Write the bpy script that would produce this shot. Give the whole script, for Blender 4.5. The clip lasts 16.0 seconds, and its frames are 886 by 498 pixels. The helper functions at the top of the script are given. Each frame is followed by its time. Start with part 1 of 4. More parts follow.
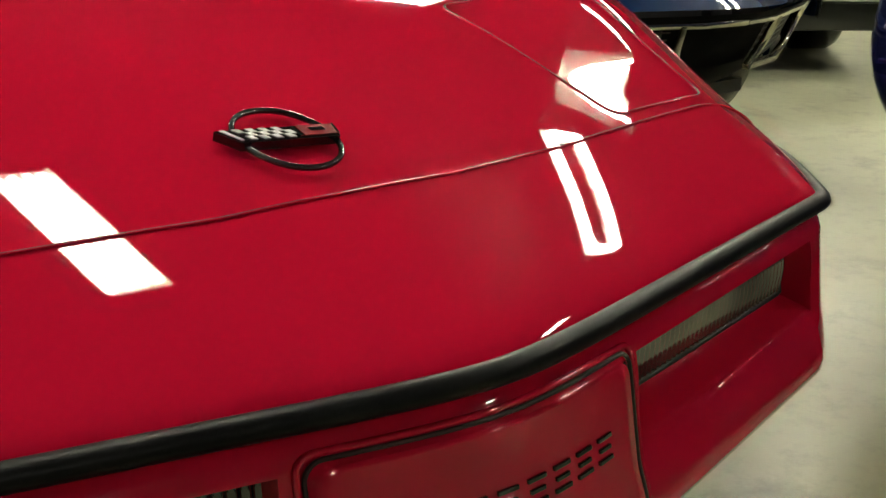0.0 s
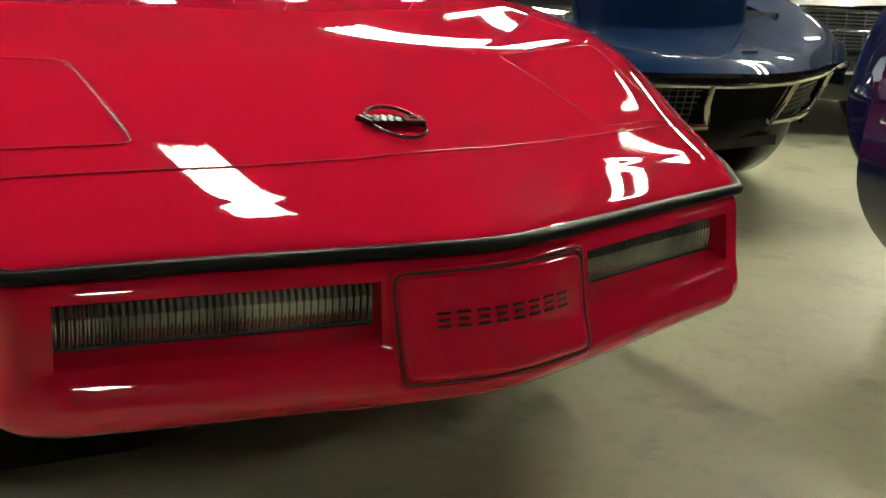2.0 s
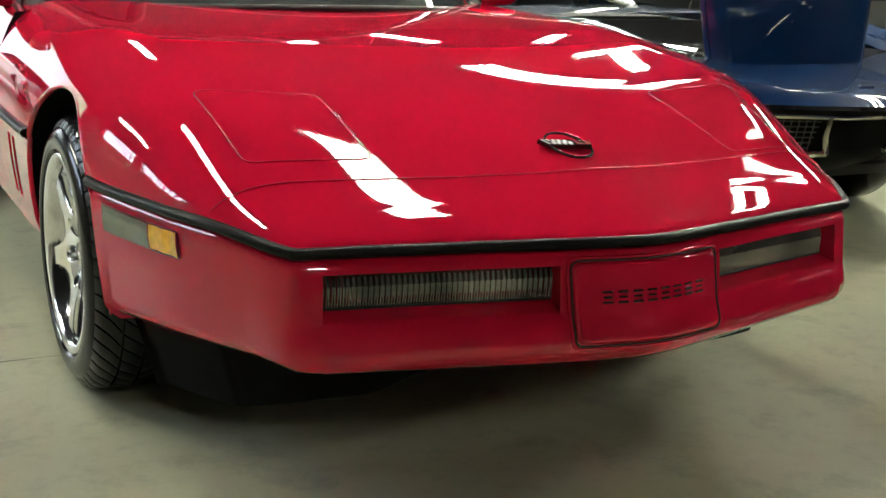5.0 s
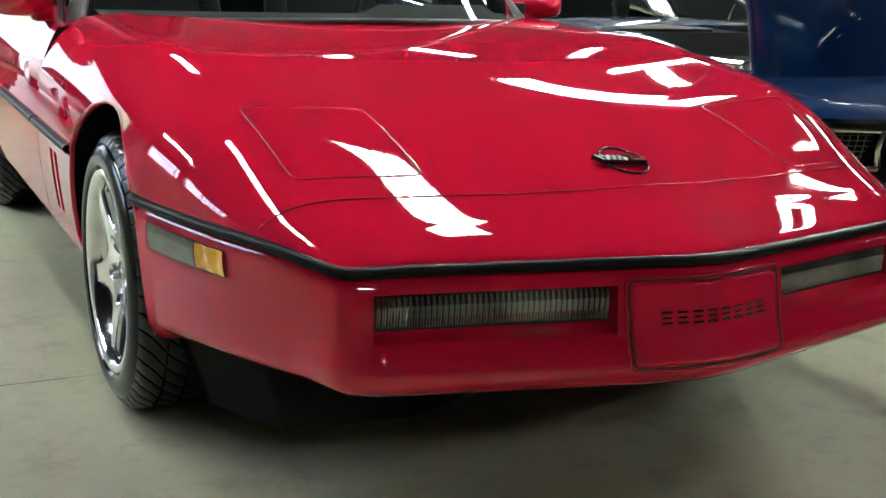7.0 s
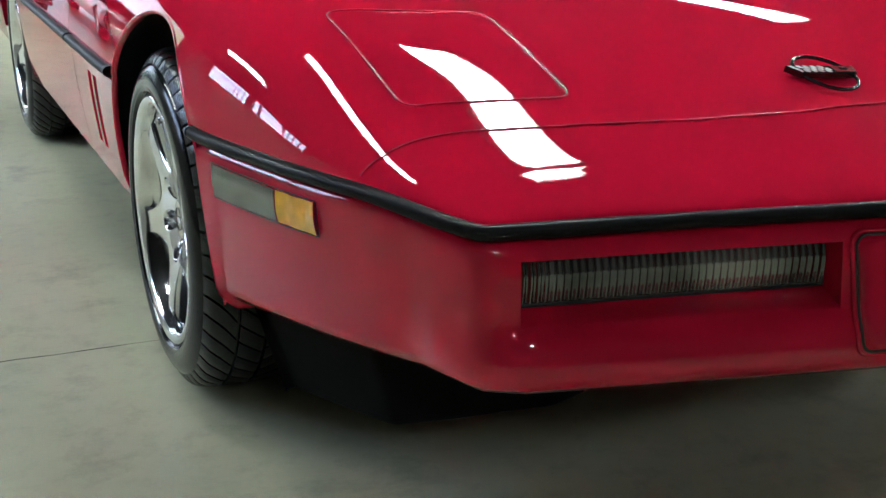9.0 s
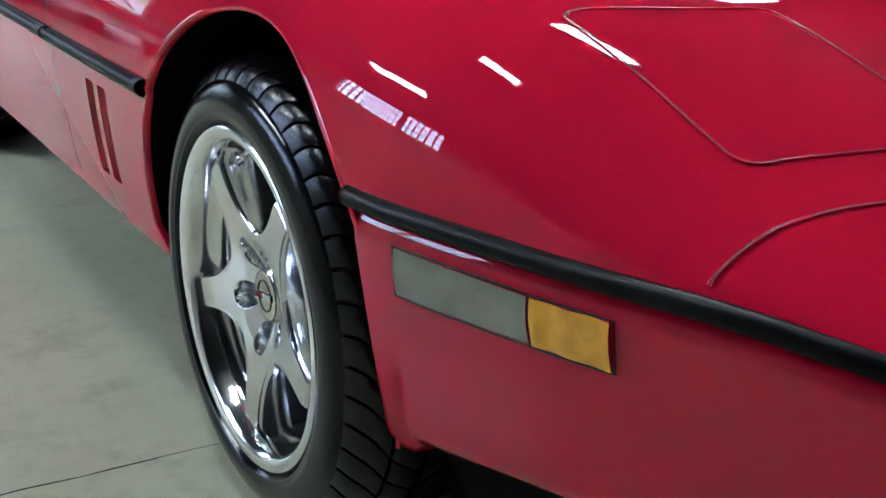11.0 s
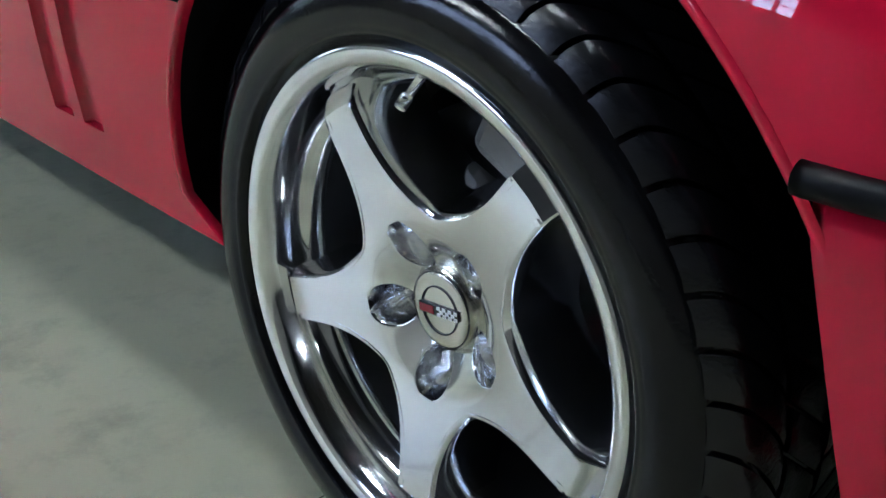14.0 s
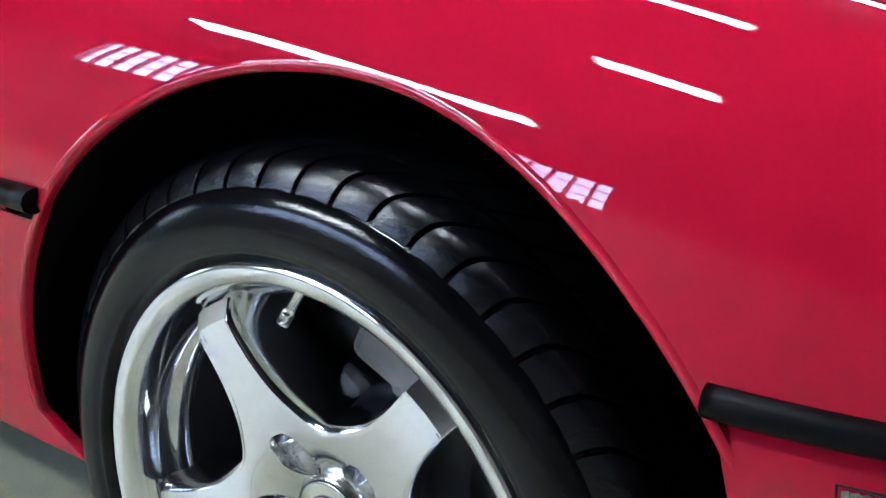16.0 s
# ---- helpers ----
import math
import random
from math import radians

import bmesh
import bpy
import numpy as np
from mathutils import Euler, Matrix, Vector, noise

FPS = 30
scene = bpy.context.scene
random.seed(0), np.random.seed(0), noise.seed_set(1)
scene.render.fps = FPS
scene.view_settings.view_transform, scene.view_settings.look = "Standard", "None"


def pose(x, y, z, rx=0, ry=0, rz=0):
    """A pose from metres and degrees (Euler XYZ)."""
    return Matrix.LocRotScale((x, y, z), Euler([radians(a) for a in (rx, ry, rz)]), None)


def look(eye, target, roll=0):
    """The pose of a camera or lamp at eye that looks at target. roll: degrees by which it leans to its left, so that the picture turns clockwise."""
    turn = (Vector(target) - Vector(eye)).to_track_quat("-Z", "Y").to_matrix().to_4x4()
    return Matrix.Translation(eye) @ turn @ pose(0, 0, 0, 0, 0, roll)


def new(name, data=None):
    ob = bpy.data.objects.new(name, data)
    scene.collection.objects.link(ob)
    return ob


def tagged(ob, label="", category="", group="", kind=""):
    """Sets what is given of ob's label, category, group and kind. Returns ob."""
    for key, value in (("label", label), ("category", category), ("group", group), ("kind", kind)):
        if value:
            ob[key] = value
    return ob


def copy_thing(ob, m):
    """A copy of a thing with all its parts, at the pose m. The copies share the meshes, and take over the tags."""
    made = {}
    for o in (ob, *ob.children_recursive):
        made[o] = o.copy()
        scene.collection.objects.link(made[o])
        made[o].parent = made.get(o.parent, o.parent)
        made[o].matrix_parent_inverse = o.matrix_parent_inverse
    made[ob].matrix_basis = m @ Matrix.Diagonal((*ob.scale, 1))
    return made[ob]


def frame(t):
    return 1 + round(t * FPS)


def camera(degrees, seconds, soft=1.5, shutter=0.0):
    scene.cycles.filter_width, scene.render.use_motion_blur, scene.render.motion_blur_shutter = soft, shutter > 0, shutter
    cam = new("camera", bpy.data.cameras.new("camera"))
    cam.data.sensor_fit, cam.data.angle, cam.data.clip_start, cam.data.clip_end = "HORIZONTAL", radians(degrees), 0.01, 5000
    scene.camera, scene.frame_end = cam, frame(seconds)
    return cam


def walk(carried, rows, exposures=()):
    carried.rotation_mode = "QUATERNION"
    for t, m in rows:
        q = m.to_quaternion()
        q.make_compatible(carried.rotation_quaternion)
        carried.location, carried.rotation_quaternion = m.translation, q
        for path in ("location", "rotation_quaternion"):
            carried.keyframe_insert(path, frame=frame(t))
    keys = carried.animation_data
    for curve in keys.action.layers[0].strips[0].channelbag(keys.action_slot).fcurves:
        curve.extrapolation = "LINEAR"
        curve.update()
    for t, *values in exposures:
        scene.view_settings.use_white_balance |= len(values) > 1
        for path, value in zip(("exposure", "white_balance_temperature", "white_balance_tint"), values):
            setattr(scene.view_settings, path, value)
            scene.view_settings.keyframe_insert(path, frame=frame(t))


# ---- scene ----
cam = camera(40.82, 16.0)
PATH = [  # seconds, eye, target, roll
    (0, (-0.566, -1.680, 0.902), (0.640, -0.212, 0.282), 0.55),
    (0.5, (-0.728, -1.879, 0.928), (0.511, -0.406, 0.386), 2.40),
    (1, (-0.798, -2.068, 0.925), (0.390, -0.533, 0.444), 1.90),
    (1.5, (-0.898, -2.236, 0.947), (0.235, -0.662, 0.458), 2.20),
    (2, (-1.000, -2.381, 0.967), (0.087, -0.785, 0.443), 2.30),
    (2.5, (-1.055, -2.528, 0.981), (-0.040, -0.894, 0.434), 1.60),
    (3, (-1.125, -2.642, 1.011), (-0.168, -0.978, 0.449), 1.40),
    (3.5, (-1.214, -2.705, 1.022), (-0.290, -1.016, 0.479), 1.30),
    (4, (-1.324, -2.759, 1.036), (-0.393, -1.066, 0.519), 1.80),
    (4.2, (-1.346, -2.773, 1.046), (-0.414, -1.076, 0.535), 2.10),
    (6.5, (-1.376, -2.735, 1.036), (-0.472, -1.014, 0.568), 1.80),
    (7, (-1.372, -2.696, 1.036), (-0.494, -0.962, 0.565), 1.80),
    (7.5, (-1.359, -2.581, 1.006), (-0.495, -0.835, 0.552), 1.30),
    (8, (-1.303, -2.477, 0.962), (-0.480, -0.713, 0.503), 0.60),
    (8.5, (-1.275, -2.345, 0.954), (-0.494, -0.585, 0.413), 0.20),
    (10.8, (-1.398, -1.467, 0.917), (-0.433, 0.148, 0.238), 0.50),
    (11, (-1.404, -1.402, 0.913), (-0.425, 0.213, 0.253), 0.70),
    (11.5, (-1.388, -1.212, 0.895), (-0.401, 0.396, 0.231), 1.00),
    (12, (-1.390, -1.063, 0.877), (-0.393, 0.528, 0.189), 1.50),
    (12.5, (-1.392, -0.932, 0.864), (-0.382, 0.624, 0.116), 1.20),
    (13, (-1.414, -0.823, 0.855), (-0.352, 0.655, 0.027), 1.20),
    (13.5, (-1.433, -0.729, 0.835), (-0.301, 0.660, -0.054), 0.60),
    (14, (-1.437, -0.656, 0.808), (-0.215, 0.667, -0.060), 0.30),
    (14.5, (-1.449, -0.627, 0.798), (-0.127, 0.642, -0.004), -0.20),
    (15, (-1.466, -0.611, 0.808), (-0.063, 0.592, 0.045), -0.40),
    (15.5, (-1.474, -0.597, 0.832), (-0.010, 0.558, 0.110), 0.00),
    (16, (-1.468, -0.587, 0.877), (0.040, 0.533, 0.191), 0.60),
]
walk(cam, [(t, look(eye, aim, roll)) for t, eye, aim, roll in PATH],
     [(0, 0.15, 6400, 15), (2, 0.45, 6400, 15), (4, 0.5, 6250, 15), (6.5, 0.5, 5600, 18), (8.5, 0.35, 5300, 18), (11, 0.2, 5000, 20), (13, 0.0, 4950, 22), (14.5, 0.1, 4950, 22), (16, 0.5, 4950, 22)])

# ---- world and lights ----
world = bpy.data.worlds.new("world")
scene.world = world
world.use_nodes = True
sky = world.node_tree.nodes.new("ShaderNodeTexSky")
sky.sky_type, sky.sun_disc = "NISHITA", False
sky.sun_elevation, sky.sun_rotation = radians(40), radians(250)
world.node_tree.links.new(sky.outputs[0], world.node_tree.nodes["Background"].inputs[0])
world.node_tree.nodes["Background"].inputs[1].default_value = 0.10


# ---- materials ----
def material(name, color, rough=0.5, metal=0.0, coat=0.0, vary=0.0, scale=8.0, bump=0.0, bump_scale=200.0, spec=0.5, tint=None):
    m = bpy.data.materials.new(name)
    m.use_nodes = True
    nt = m.node_tree
    b = nt.nodes["Principled BSDF"]
    b.inputs["Base Color"].default_value = (*color, 1)
    b.inputs["Roughness"].default_value = rough
    b.inputs["Metallic"].default_value = metal
    b.inputs["Coat Weight"].default_value = coat
    b.inputs["Coat Roughness"].default_value = 0.015
    b.inputs["Specular IOR Level"].default_value = spec
    tc = nt.nodes.new("ShaderNodeTexCoord")
    if vary:
        n = nt.nodes.new("ShaderNodeTexNoise")
        n.inputs["Scale"].default_value, n.inputs["Detail"].default_value = scale, 8
        r = nt.nodes.new("ShaderNodeValToRGB")
        r.color_ramp.elements[0].position, r.color_ramp.elements[1].position = 0.3, 0.7
        r.color_ramp.elements[0].color = (*[c * (1 - vary) for c in color], 1)
        r.color_ramp.elements[1].color = (*(tint or [min(1, c * (1 + vary)) for c in color]), 1)
        nt.links.new(tc.outputs["Object"], n.inputs["Vector"])
        nt.links.new(n.outputs["Fac"], r.inputs["Fac"])
        nt.links.new(r.outputs["Color"], b.inputs["Base Color"])
    if bump:
        n = nt.nodes.new("ShaderNodeTexNoise")
        n.inputs["Scale"].default_value, n.inputs["Detail"].default_value = bump_scale, 4
        u = nt.nodes.new("ShaderNodeBump")
        u.inputs["Strength"].default_value, u.inputs["Distance"].default_value = bump, 0.002
        nt.links.new(tc.outputs["Object"], n.inputs["Vector"])
        nt.links.new(n.outputs["Fac"], u.inputs["Height"])
        nt.links.new(u.outputs["Normal"], b.inputs["Normal"])
    return m


def glow(name, color, strength):
    m = bpy.data.materials.new(name)
    m.use_nodes = True
    b = m.node_tree.nodes["Principled BSDF"]
    b.inputs["Base Color"].default_value = (*color, 1)
    b.inputs["Emission Color"].default_value = (*color, 1)
    b.inputs["Emission Strength"].default_value = strength
    return m


RED = material("red_paint", (0.48, 0.006, 0.030), 0.55, 0, 1.0, vary=0.015, scale=3, spec=0.0)
BLUE = material("blue_paint", (0.002, 0.018, 0.068), 0.5, 0, 1.0, vary=0.05, scale=3, spec=0.05)
NAVY = material("navy_paint", (0.003, 0.004, 0.028), 0.5, 0, 1.0, vary=0.05, scale=3, spec=0.05)
DARK = material("dark_paint", (0.012, 0.014, 0.012), 0.3, 0, 1.0, vary=0.05, scale=3)
RUBBER = material("black_trim_rubber", (0.004, 0.004, 0.0045), 0.40, vary=0.1, scale=40, spec=0.12)
TREAD = material("tread_rubber", (0.004, 0.004, 0.005), 0.24, vary=0.4, scale=60, bump=0.22, bump_scale=300, spec=0.34)
TYRE = material("tyre_rubber", (0.003, 0.003, 0.0035), 0.13, vary=0.3, scale=30, bump=0.10, bump_scale=300, spec=0.26)
BLACK = material("black_plastic", (0.010, 0.010, 0.011), 0.55, vary=0.2, scale=20)
MATT = material("matt_black_rubber", (0.004, 0.004, 0.004), 0.9, vary=0.2, scale=20, spec=0.1)
GAP = material("panel_gap", (0.02, 0.002, 0.004), 0.6)
ALUMINIUM = material("polished_aluminium", (0.80, 0.81, 0.83), 0.115, 1.0, vary=0.06, scale=12, bump=0.02, bump_scale=60)
CHROME = material("chrome", (0.85, 0.85, 0.85), 0.06, 1.0)
CAST = material("cast_iron", (0.12, 0.12, 0.12), 0.4, 0.8, vary=0.3, scale=30)
CONCRETE = material("polished_concrete", (0.445, 0.445, 0.305), 0.34, vary=0.14, scale=1.3, bump=0.10, bump_scale=45)


def stain(m, base, dark, scale, lo, hi, amount):
    """Adds blotches and fine grime to a material's colour."""
    nt = m.node_tree
    b = nt.nodes["Principled BSDF"]
    src = b.inputs["Base Color"].links[0].from_socket
    tc = nt.nodes.new("ShaderNodeTexCoord")
    n = nt.nodes.new("ShaderNodeTexNoise")
    n.inputs["Scale"].default_value, n.inputs["Detail"].default_value, n.inputs["Roughness"].default_value = scale, 12, .68
    r = nt.nodes.new("ShaderNodeMapRange")
    r.inputs["From Min"].default_value, r.inputs["From Max"].default_value = lo, hi
    r.inputs["To Max"].default_value = amount
    x = nt.nodes.new("ShaderNodeMix")
    x.data_type = "RGBA"
    x.inputs["B"].default_value = (*dark, 1)
    nt.links.new(tc.outputs["Object"], n.inputs["Vector"])
    nt.links.new(n.outputs["Fac"], r.inputs["Value"])
    nt.links.new(r.outputs["Result"], x.inputs["Factor"])
    nt.links.new(src, x.inputs["A"])
    nt.links.new(x.outputs["Result"], b.inputs["Base Color"])


stain(CONCRETE, None, (.13, .12, .095), 4.5, .54, .72, .55)
stain(CONCRETE, None, (.45, .44, .40), 11, .58, .75, .25)
stain(CONCRETE, None, (.20, .19, .15), 16, .50, .70, .28)
stain(CONCRETE, None, (.08, .075, .065), 38, .68, .76, .5)
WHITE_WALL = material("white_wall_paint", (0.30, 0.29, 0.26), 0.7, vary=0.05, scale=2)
# the hall's dimness is put into this near-black colour: little bounce, dark reflections
DIM_WALL = material("grey_wall_paint", (0.035, 0.035, 0.034), 0.7, vary=0.06, scale=2)
FRAME = material("painted_steel_frame", (0.25, 0.25, 0.25), 0.5, vary=0.1, scale=10)
ENAMEL = material("white_enamelled_steel", (0.75, 0.75, 0.73), 0.35, vary=0.04, scale=6)
CEILING = material("ceiling_paint", (0.007, 0.007, 0.007), 0.8, vary=0.1, scale=2)
TUBE = glow("lit_tube", (1.0, 0.985, 0.76), 104)
DAYLIGHT = glow("sky_glow", (0.80, 0.91, 1.0), 12)
GARDEN = glow("garden_glow", (0.95, 1.0, 0.95), 2.0)
_n = GARDEN.node_tree
_t, _r = _n.nodes.new("ShaderNodeTexNoise"), _n.nodes.new("ShaderNodeValToRGB")
_t.inputs["Scale"].default_value = .35
_r.color_ramp.elements[0].color, _r.color_ramp.elements[1].color = (.35, .62, .22, 1), (1, 1, .96, 1)
_r.color_ramp.elements[0].position, _r.color_ramp.elements[1].position = .40, .50
_c = _n.nodes.new("ShaderNodeTexCoord")
_n.links.new(_c.outputs["Object"], _t.inputs["Vector"])
_n.links.new(_t.outputs["Fac"], _r.inputs["Fac"])
_n.links.new(_r.outputs["Color"], _n.nodes["Principled BSDF"].inputs["Emission Color"])
CLEAR = bpy.data.materials.new("clear_glass")
CLEAR.use_nodes = True
_n = CLEAR.node_tree
_n.nodes.remove(_n.nodes["Principled BSDF"])
_a, _g, _f, _x = (_n.nodes.new("ShaderNode" + k) for k in ("BsdfTransparent", "BsdfGlossy", "Fresnel", "MixShader"))
_a.inputs["Color"].default_value = (.55, .62, .59, 1)
_g.inputs["Roughness"].default_value = .02
_f.inputs["IOR"].default_value = 1.45
_n.links.new(_f.outputs[0], _x.inputs[0])
_n.links.new(_a.outputs[0], _x.inputs[1])
_n.links.new(_g.outputs[0], _x.inputs[2])
_n.links.new(_x.outputs[0], _n.nodes["Material Output"].inputs["Surface"])
AMBER = material("amber_lens", (0.85, 0.40, 0.012), 0.12, 0, 0.6, vary=0.14, scale=60)
# strong colour noise stands in for bright reflector patches behind the lens
LENS = material("ribbed_clear_lens", (0.13, 0.125, 0.115), 0.12, 0.75, 0.8, vary=0.9, scale=10)
WHITE = material("white_enamel", (0.8, 0.8, 0.8), 0.25, vary=0.03)
DEEP_RED = material("dark_red_enamel", (0.18, 0.01, 0.015), 0.25, vary=0.05)


# ---- mesh helpers ----
def mesh_from(name, verts, faces, mat, smooth=True):
    me = bpy.data.meshes.new(name)
    me.from_pydata([tuple(v) for v in verts], [], faces)
    me.materials.append(mat)
    if smooth:
        me.polygons.foreach_set("use_smooth", [True] * len(me.polygons))
    me.update()
    return me


def part_mesh(name, me, parent=None, label=""):
    ob = new(name, me)
    if parent:
        ob.parent = parent
    return tagged(ob, label)


def part(name, bm, mat, parent=None, label="", smooth=False, bevel=0.0, recalc=True):
    if recalc:
        bmesh.ops.recalc_face_normals(bm, faces=bm.faces[:])
    me = bpy.data.meshes.new(name)
    bm.to_mesh(me)
    bm.free()
    me.materials.append(mat)
    if smooth:
        me.polygons.foreach_set("use_smooth", [True] * len(me.polygons))
    ob = new(name, me)
    if parent:
        ob.parent = parent
    if bevel:
        mod = ob.modifiers.new("bevel", "BEVEL")
        mod.width, mod.segments, mod.limit_method, mod.angle_limit = bevel, 2, "ANGLE", radians(40)
    return tagged(ob, label)


def empty(name, m=Matrix(), label="", category="", group="", kind=""):
    ob = new(name)
    ob.matrix_basis = m
    return tagged(ob, label, category, group, kind)


def box(bm, x0, x1, y0, y1, z0, z1, m=Matrix()):
    v = [bm.verts.new(m @ Vector(p)) for p in ((x0, y0, z0), (x1, y0, z0), (x1, y1, z0), (x0, y1, z0), (x0, y0, z1), (x1, y0, z1), (x1, y1, z1), (x0, y1, z1))]
    for f in ((0, 3, 2, 1), (4, 5, 6, 7), (0, 1, 5, 4), (1, 2, 6, 5), (2, 3, 7, 6), (3, 0, 4, 7)):
        bm.faces.new([v[i] for i in f])
    return bm


def grid(name, nu, nv, fn, mat, close_u=False, close_v=False, parent=None, label="", keep=None, flip=False):
    """A sheet of nu x nv points fn(i, j)."""
    verts = [fn(i, j) for i in range(nu) for j in range(nv)]
    faces = []
    for i in range(nu if close_u else nu - 1):
        for j in range(nv if close_v else nv - 1):
            a, b = (i + 1) % nu, (j + 1) % nv
            f = (i * nv + j, a * nv + j, a * nv + b, i * nv + b)
            if keep is None or keep(i, j):
                faces.append(f[::-1] if flip else f)
    return part_mesh(name, mesh_from(name, verts, faces, mat), parent, label)


def lathe(name, profile, mat, parent=None, label="", n=64, axis="X", close=False, smooth=True):
    """A turned body round the x axis: profile of (x, r)."""
    k = len(profile)
    verts = [(x, r * math.cos(2 * math.pi * i / n), r * math.sin(2 * math.pi * i / n)) for i in range(n) for x, r in profile]
    faces = []
    for i in range(n):
        a = (i + 1) % n
        for j in range(k if close else k - 1):
            b = (j + 1) % k
            faces.append((i * k + j, i * k + b, a * k + b, a * k + j))
    return part_mesh(name, mesh_from(name, verts, faces, mat, smooth), parent, label)


def tube(name, pts, r, mat, parent=None, label="", n=10, flat=1.0, closed=False):
    """A round or flattened bar along points."""
    P = [Vector(p) for p in pts]
    verts, faces, m = [], [], len(P)
    for i, p in enumerate(P):
        if closed:
            d = P[(i + 1) % m] - P[i - 1]
        else:
            d = P[min(i + 1, m - 1)] - P[max(i - 1, 0)]
        d.normalize()
        s = d.cross(Vector((0, 0, 1)))
        s = s.normalized() if s.length > 1e-4 else Vector((1, 0, 0))
        u = s.cross(d)
        for k in range(n):
            a = 2 * math.pi * k / n
            verts.append(p + s * (r * flat * math.cos(a)) + u * (r * math.sin(a)))
    for i in range(m if closed else m - 1):
        j = (i + 1) % m
        for k in range(n):
            l = (k + 1) % n
            faces.append((i * n + k, i * n + l, j * n + l, j * n + k))
    if not closed:
        faces += [tuple(range(n)), tuple(range((m - 1) * n, m * n))[::-1]]
    return part_mesh(name, mesh_from(name, verts, faces, mat), parent, label)


def curve1(knots):
    """A smooth one-dimensional curve through (t, value) knots (monotone cubic)."""
    t, v = np.array(knots, float).T
    h = np.diff(t)
    d = np.diff(v) / h
    m = np.r_[d[0], [0 if a * b <= 0 else 2 * a * b / (a + b) for a, b in zip(d[:-1], d[1:])], d[-1]]

    def at(x):
        i = int(np.clip(np.searchsorted(t, x) - 1, 0, len(h) - 1))
        s = min(max((x - t[i]) / h[i], 0), 1)
        return (v[i] * (1 + 2 * s) * (1 - s) ** 2 + h[i] * m[i] * s * (1 - s) ** 2 + v[i + 1] * s * s * (3 - 2 * s) - h[i] * m[i + 1] * s * s * (1 - s))
    return at


def soft1(knots, reach):
    """The same curve, softened over a stretch of its length, so that reflections run without a break."""
    f = curve1(knots)
    lo, hi = knots[0][0], knots[-1][0]
    t = np.linspace(lo, hi, int((hi - lo) / .002) + 1)
    raw = np.array([f(x) for x in t])
    out = raw.copy()
    for _ in range(2):
        src = out.copy()
        for i, x in enumerate(t):
            k = int(min(reach, x - lo, hi - x) / (t[1] - t[0]))
            out[i] = src[i - k:i + k + 1].mean() if k else src[i]
    return lambda x: float(np.interp(x, t, out))


# ---- the hall ----
def slab(name, x0, x1, y0, y1, z0, z1, mat, label, category="", kind="structure"):
    return tagged(part(name, box(bmesh.new(), x0, x1, y0, y1, z0, z1), mat), label, category, kind=kind)


HX0, HX1, HY0, HY1, HZ = -6.0, 12.0, -8.0, 12.0, 4.3
slab("floor", HX0 - .3, HX1 + .3, HY0 - .3, HY1 + 6, -0.2, 0, CONCRETE, "polished grey concrete showroom floor with faint stains", "floor")
slab("ceiling", HX0 - .3, HX1 + .3, HY0 - .3, HY1 + .3, HZ, HZ + .15, CEILING, "dark painted hall ceiling", "ceiling")
slab("wall_east", HX1, HX1 + .2, HY0, HY1, 0, HZ, DIM_WALL, "plain painted hall wall", "wall")
slab("wall_south", HX0, HX1, HY0 - .2, HY0, 0, HZ, DIM_WALL, "plain hall wall, coloured dark to dim the hall", "wall")
# west wall with a high band of windows
WZ0, WZ1 = 2.6, 3.8
BAYS = ((1.60, 2.95, 6), (3.10, 6.9, 15))  # from, to, panes across
WY0, WY1 = BAYS[0][0], BAYS[-1][1]
slab("wall_west", HX0 - .2, HX0, HY0, HY1, 0, WZ0, WHITE_WALL, "plain painted hall wall", "wall")
slab("wall_west_top", HX0 - .2, HX0, HY0, HY1, WZ1, HZ, DIM_WALL, "plain painted wall above the windows", "wall")
slab("wall_west_south", HX0 - .2, HX0, HY0, WY0, WZ0, WZ1, DIM_WALL, "plain painted wall beside the windows", "wall")
slab("wall_west_north", HX0 - .2, HX0, WY1, HY1, WZ0, WZ1, WHITE_WALL, "plain painted wall beside the windows", "wall")


def window_row():
    for n, (y0, y1, k) in enumerate(BAYS):
        w = empty("window_%d" % (n + 1), label="high industrial window with three rows of panes", category="window", kind="structure")
        fr = bmesh.new()
        box(fr, HX0 - .14, HX0 - .06, y0, y1, WZ0, WZ0 + .05)
        box(fr, HX0 - .14, HX0 - .06, y0, y1, WZ1 - .05, WZ1)
        box(fr, HX0 - .14, HX0 - .06, y0, y0 + .05, WZ0 + .05, WZ1 - .05)
        box(fr, HX0 - .14, HX0 - .06, y1 - .05, y1, WZ0 + .05, WZ1 - .05)
        part("window_frame", fr, FRAME, w)
        for i in range(1, k):
            y = y0 + (y1 - y0) * i / k
            part("mullion", box(bmesh.new(), HX0 - .13, HX0 - .08, y - .016, y + .016, WZ0 + .05, WZ1 - .05), FRAME, w)
        for i in (1, 2):
            zc = WZ0 + (WZ1 - WZ0) * i / 3
            part("transom", box(bmesh.new(), HX0 - .125, HX0 - .085, y0 + .05, y1 - .05, zc - .016, zc + .016), FRAME, w)
        if n < len(BAYS) - 1:
            slab("wall_west_pier", HX0 - .2, HX0, y1, BAYS[n + 1][0], WZ0, WZ1, DIM_WALL, "narrow wall pier between windows", "wall")


window_row()
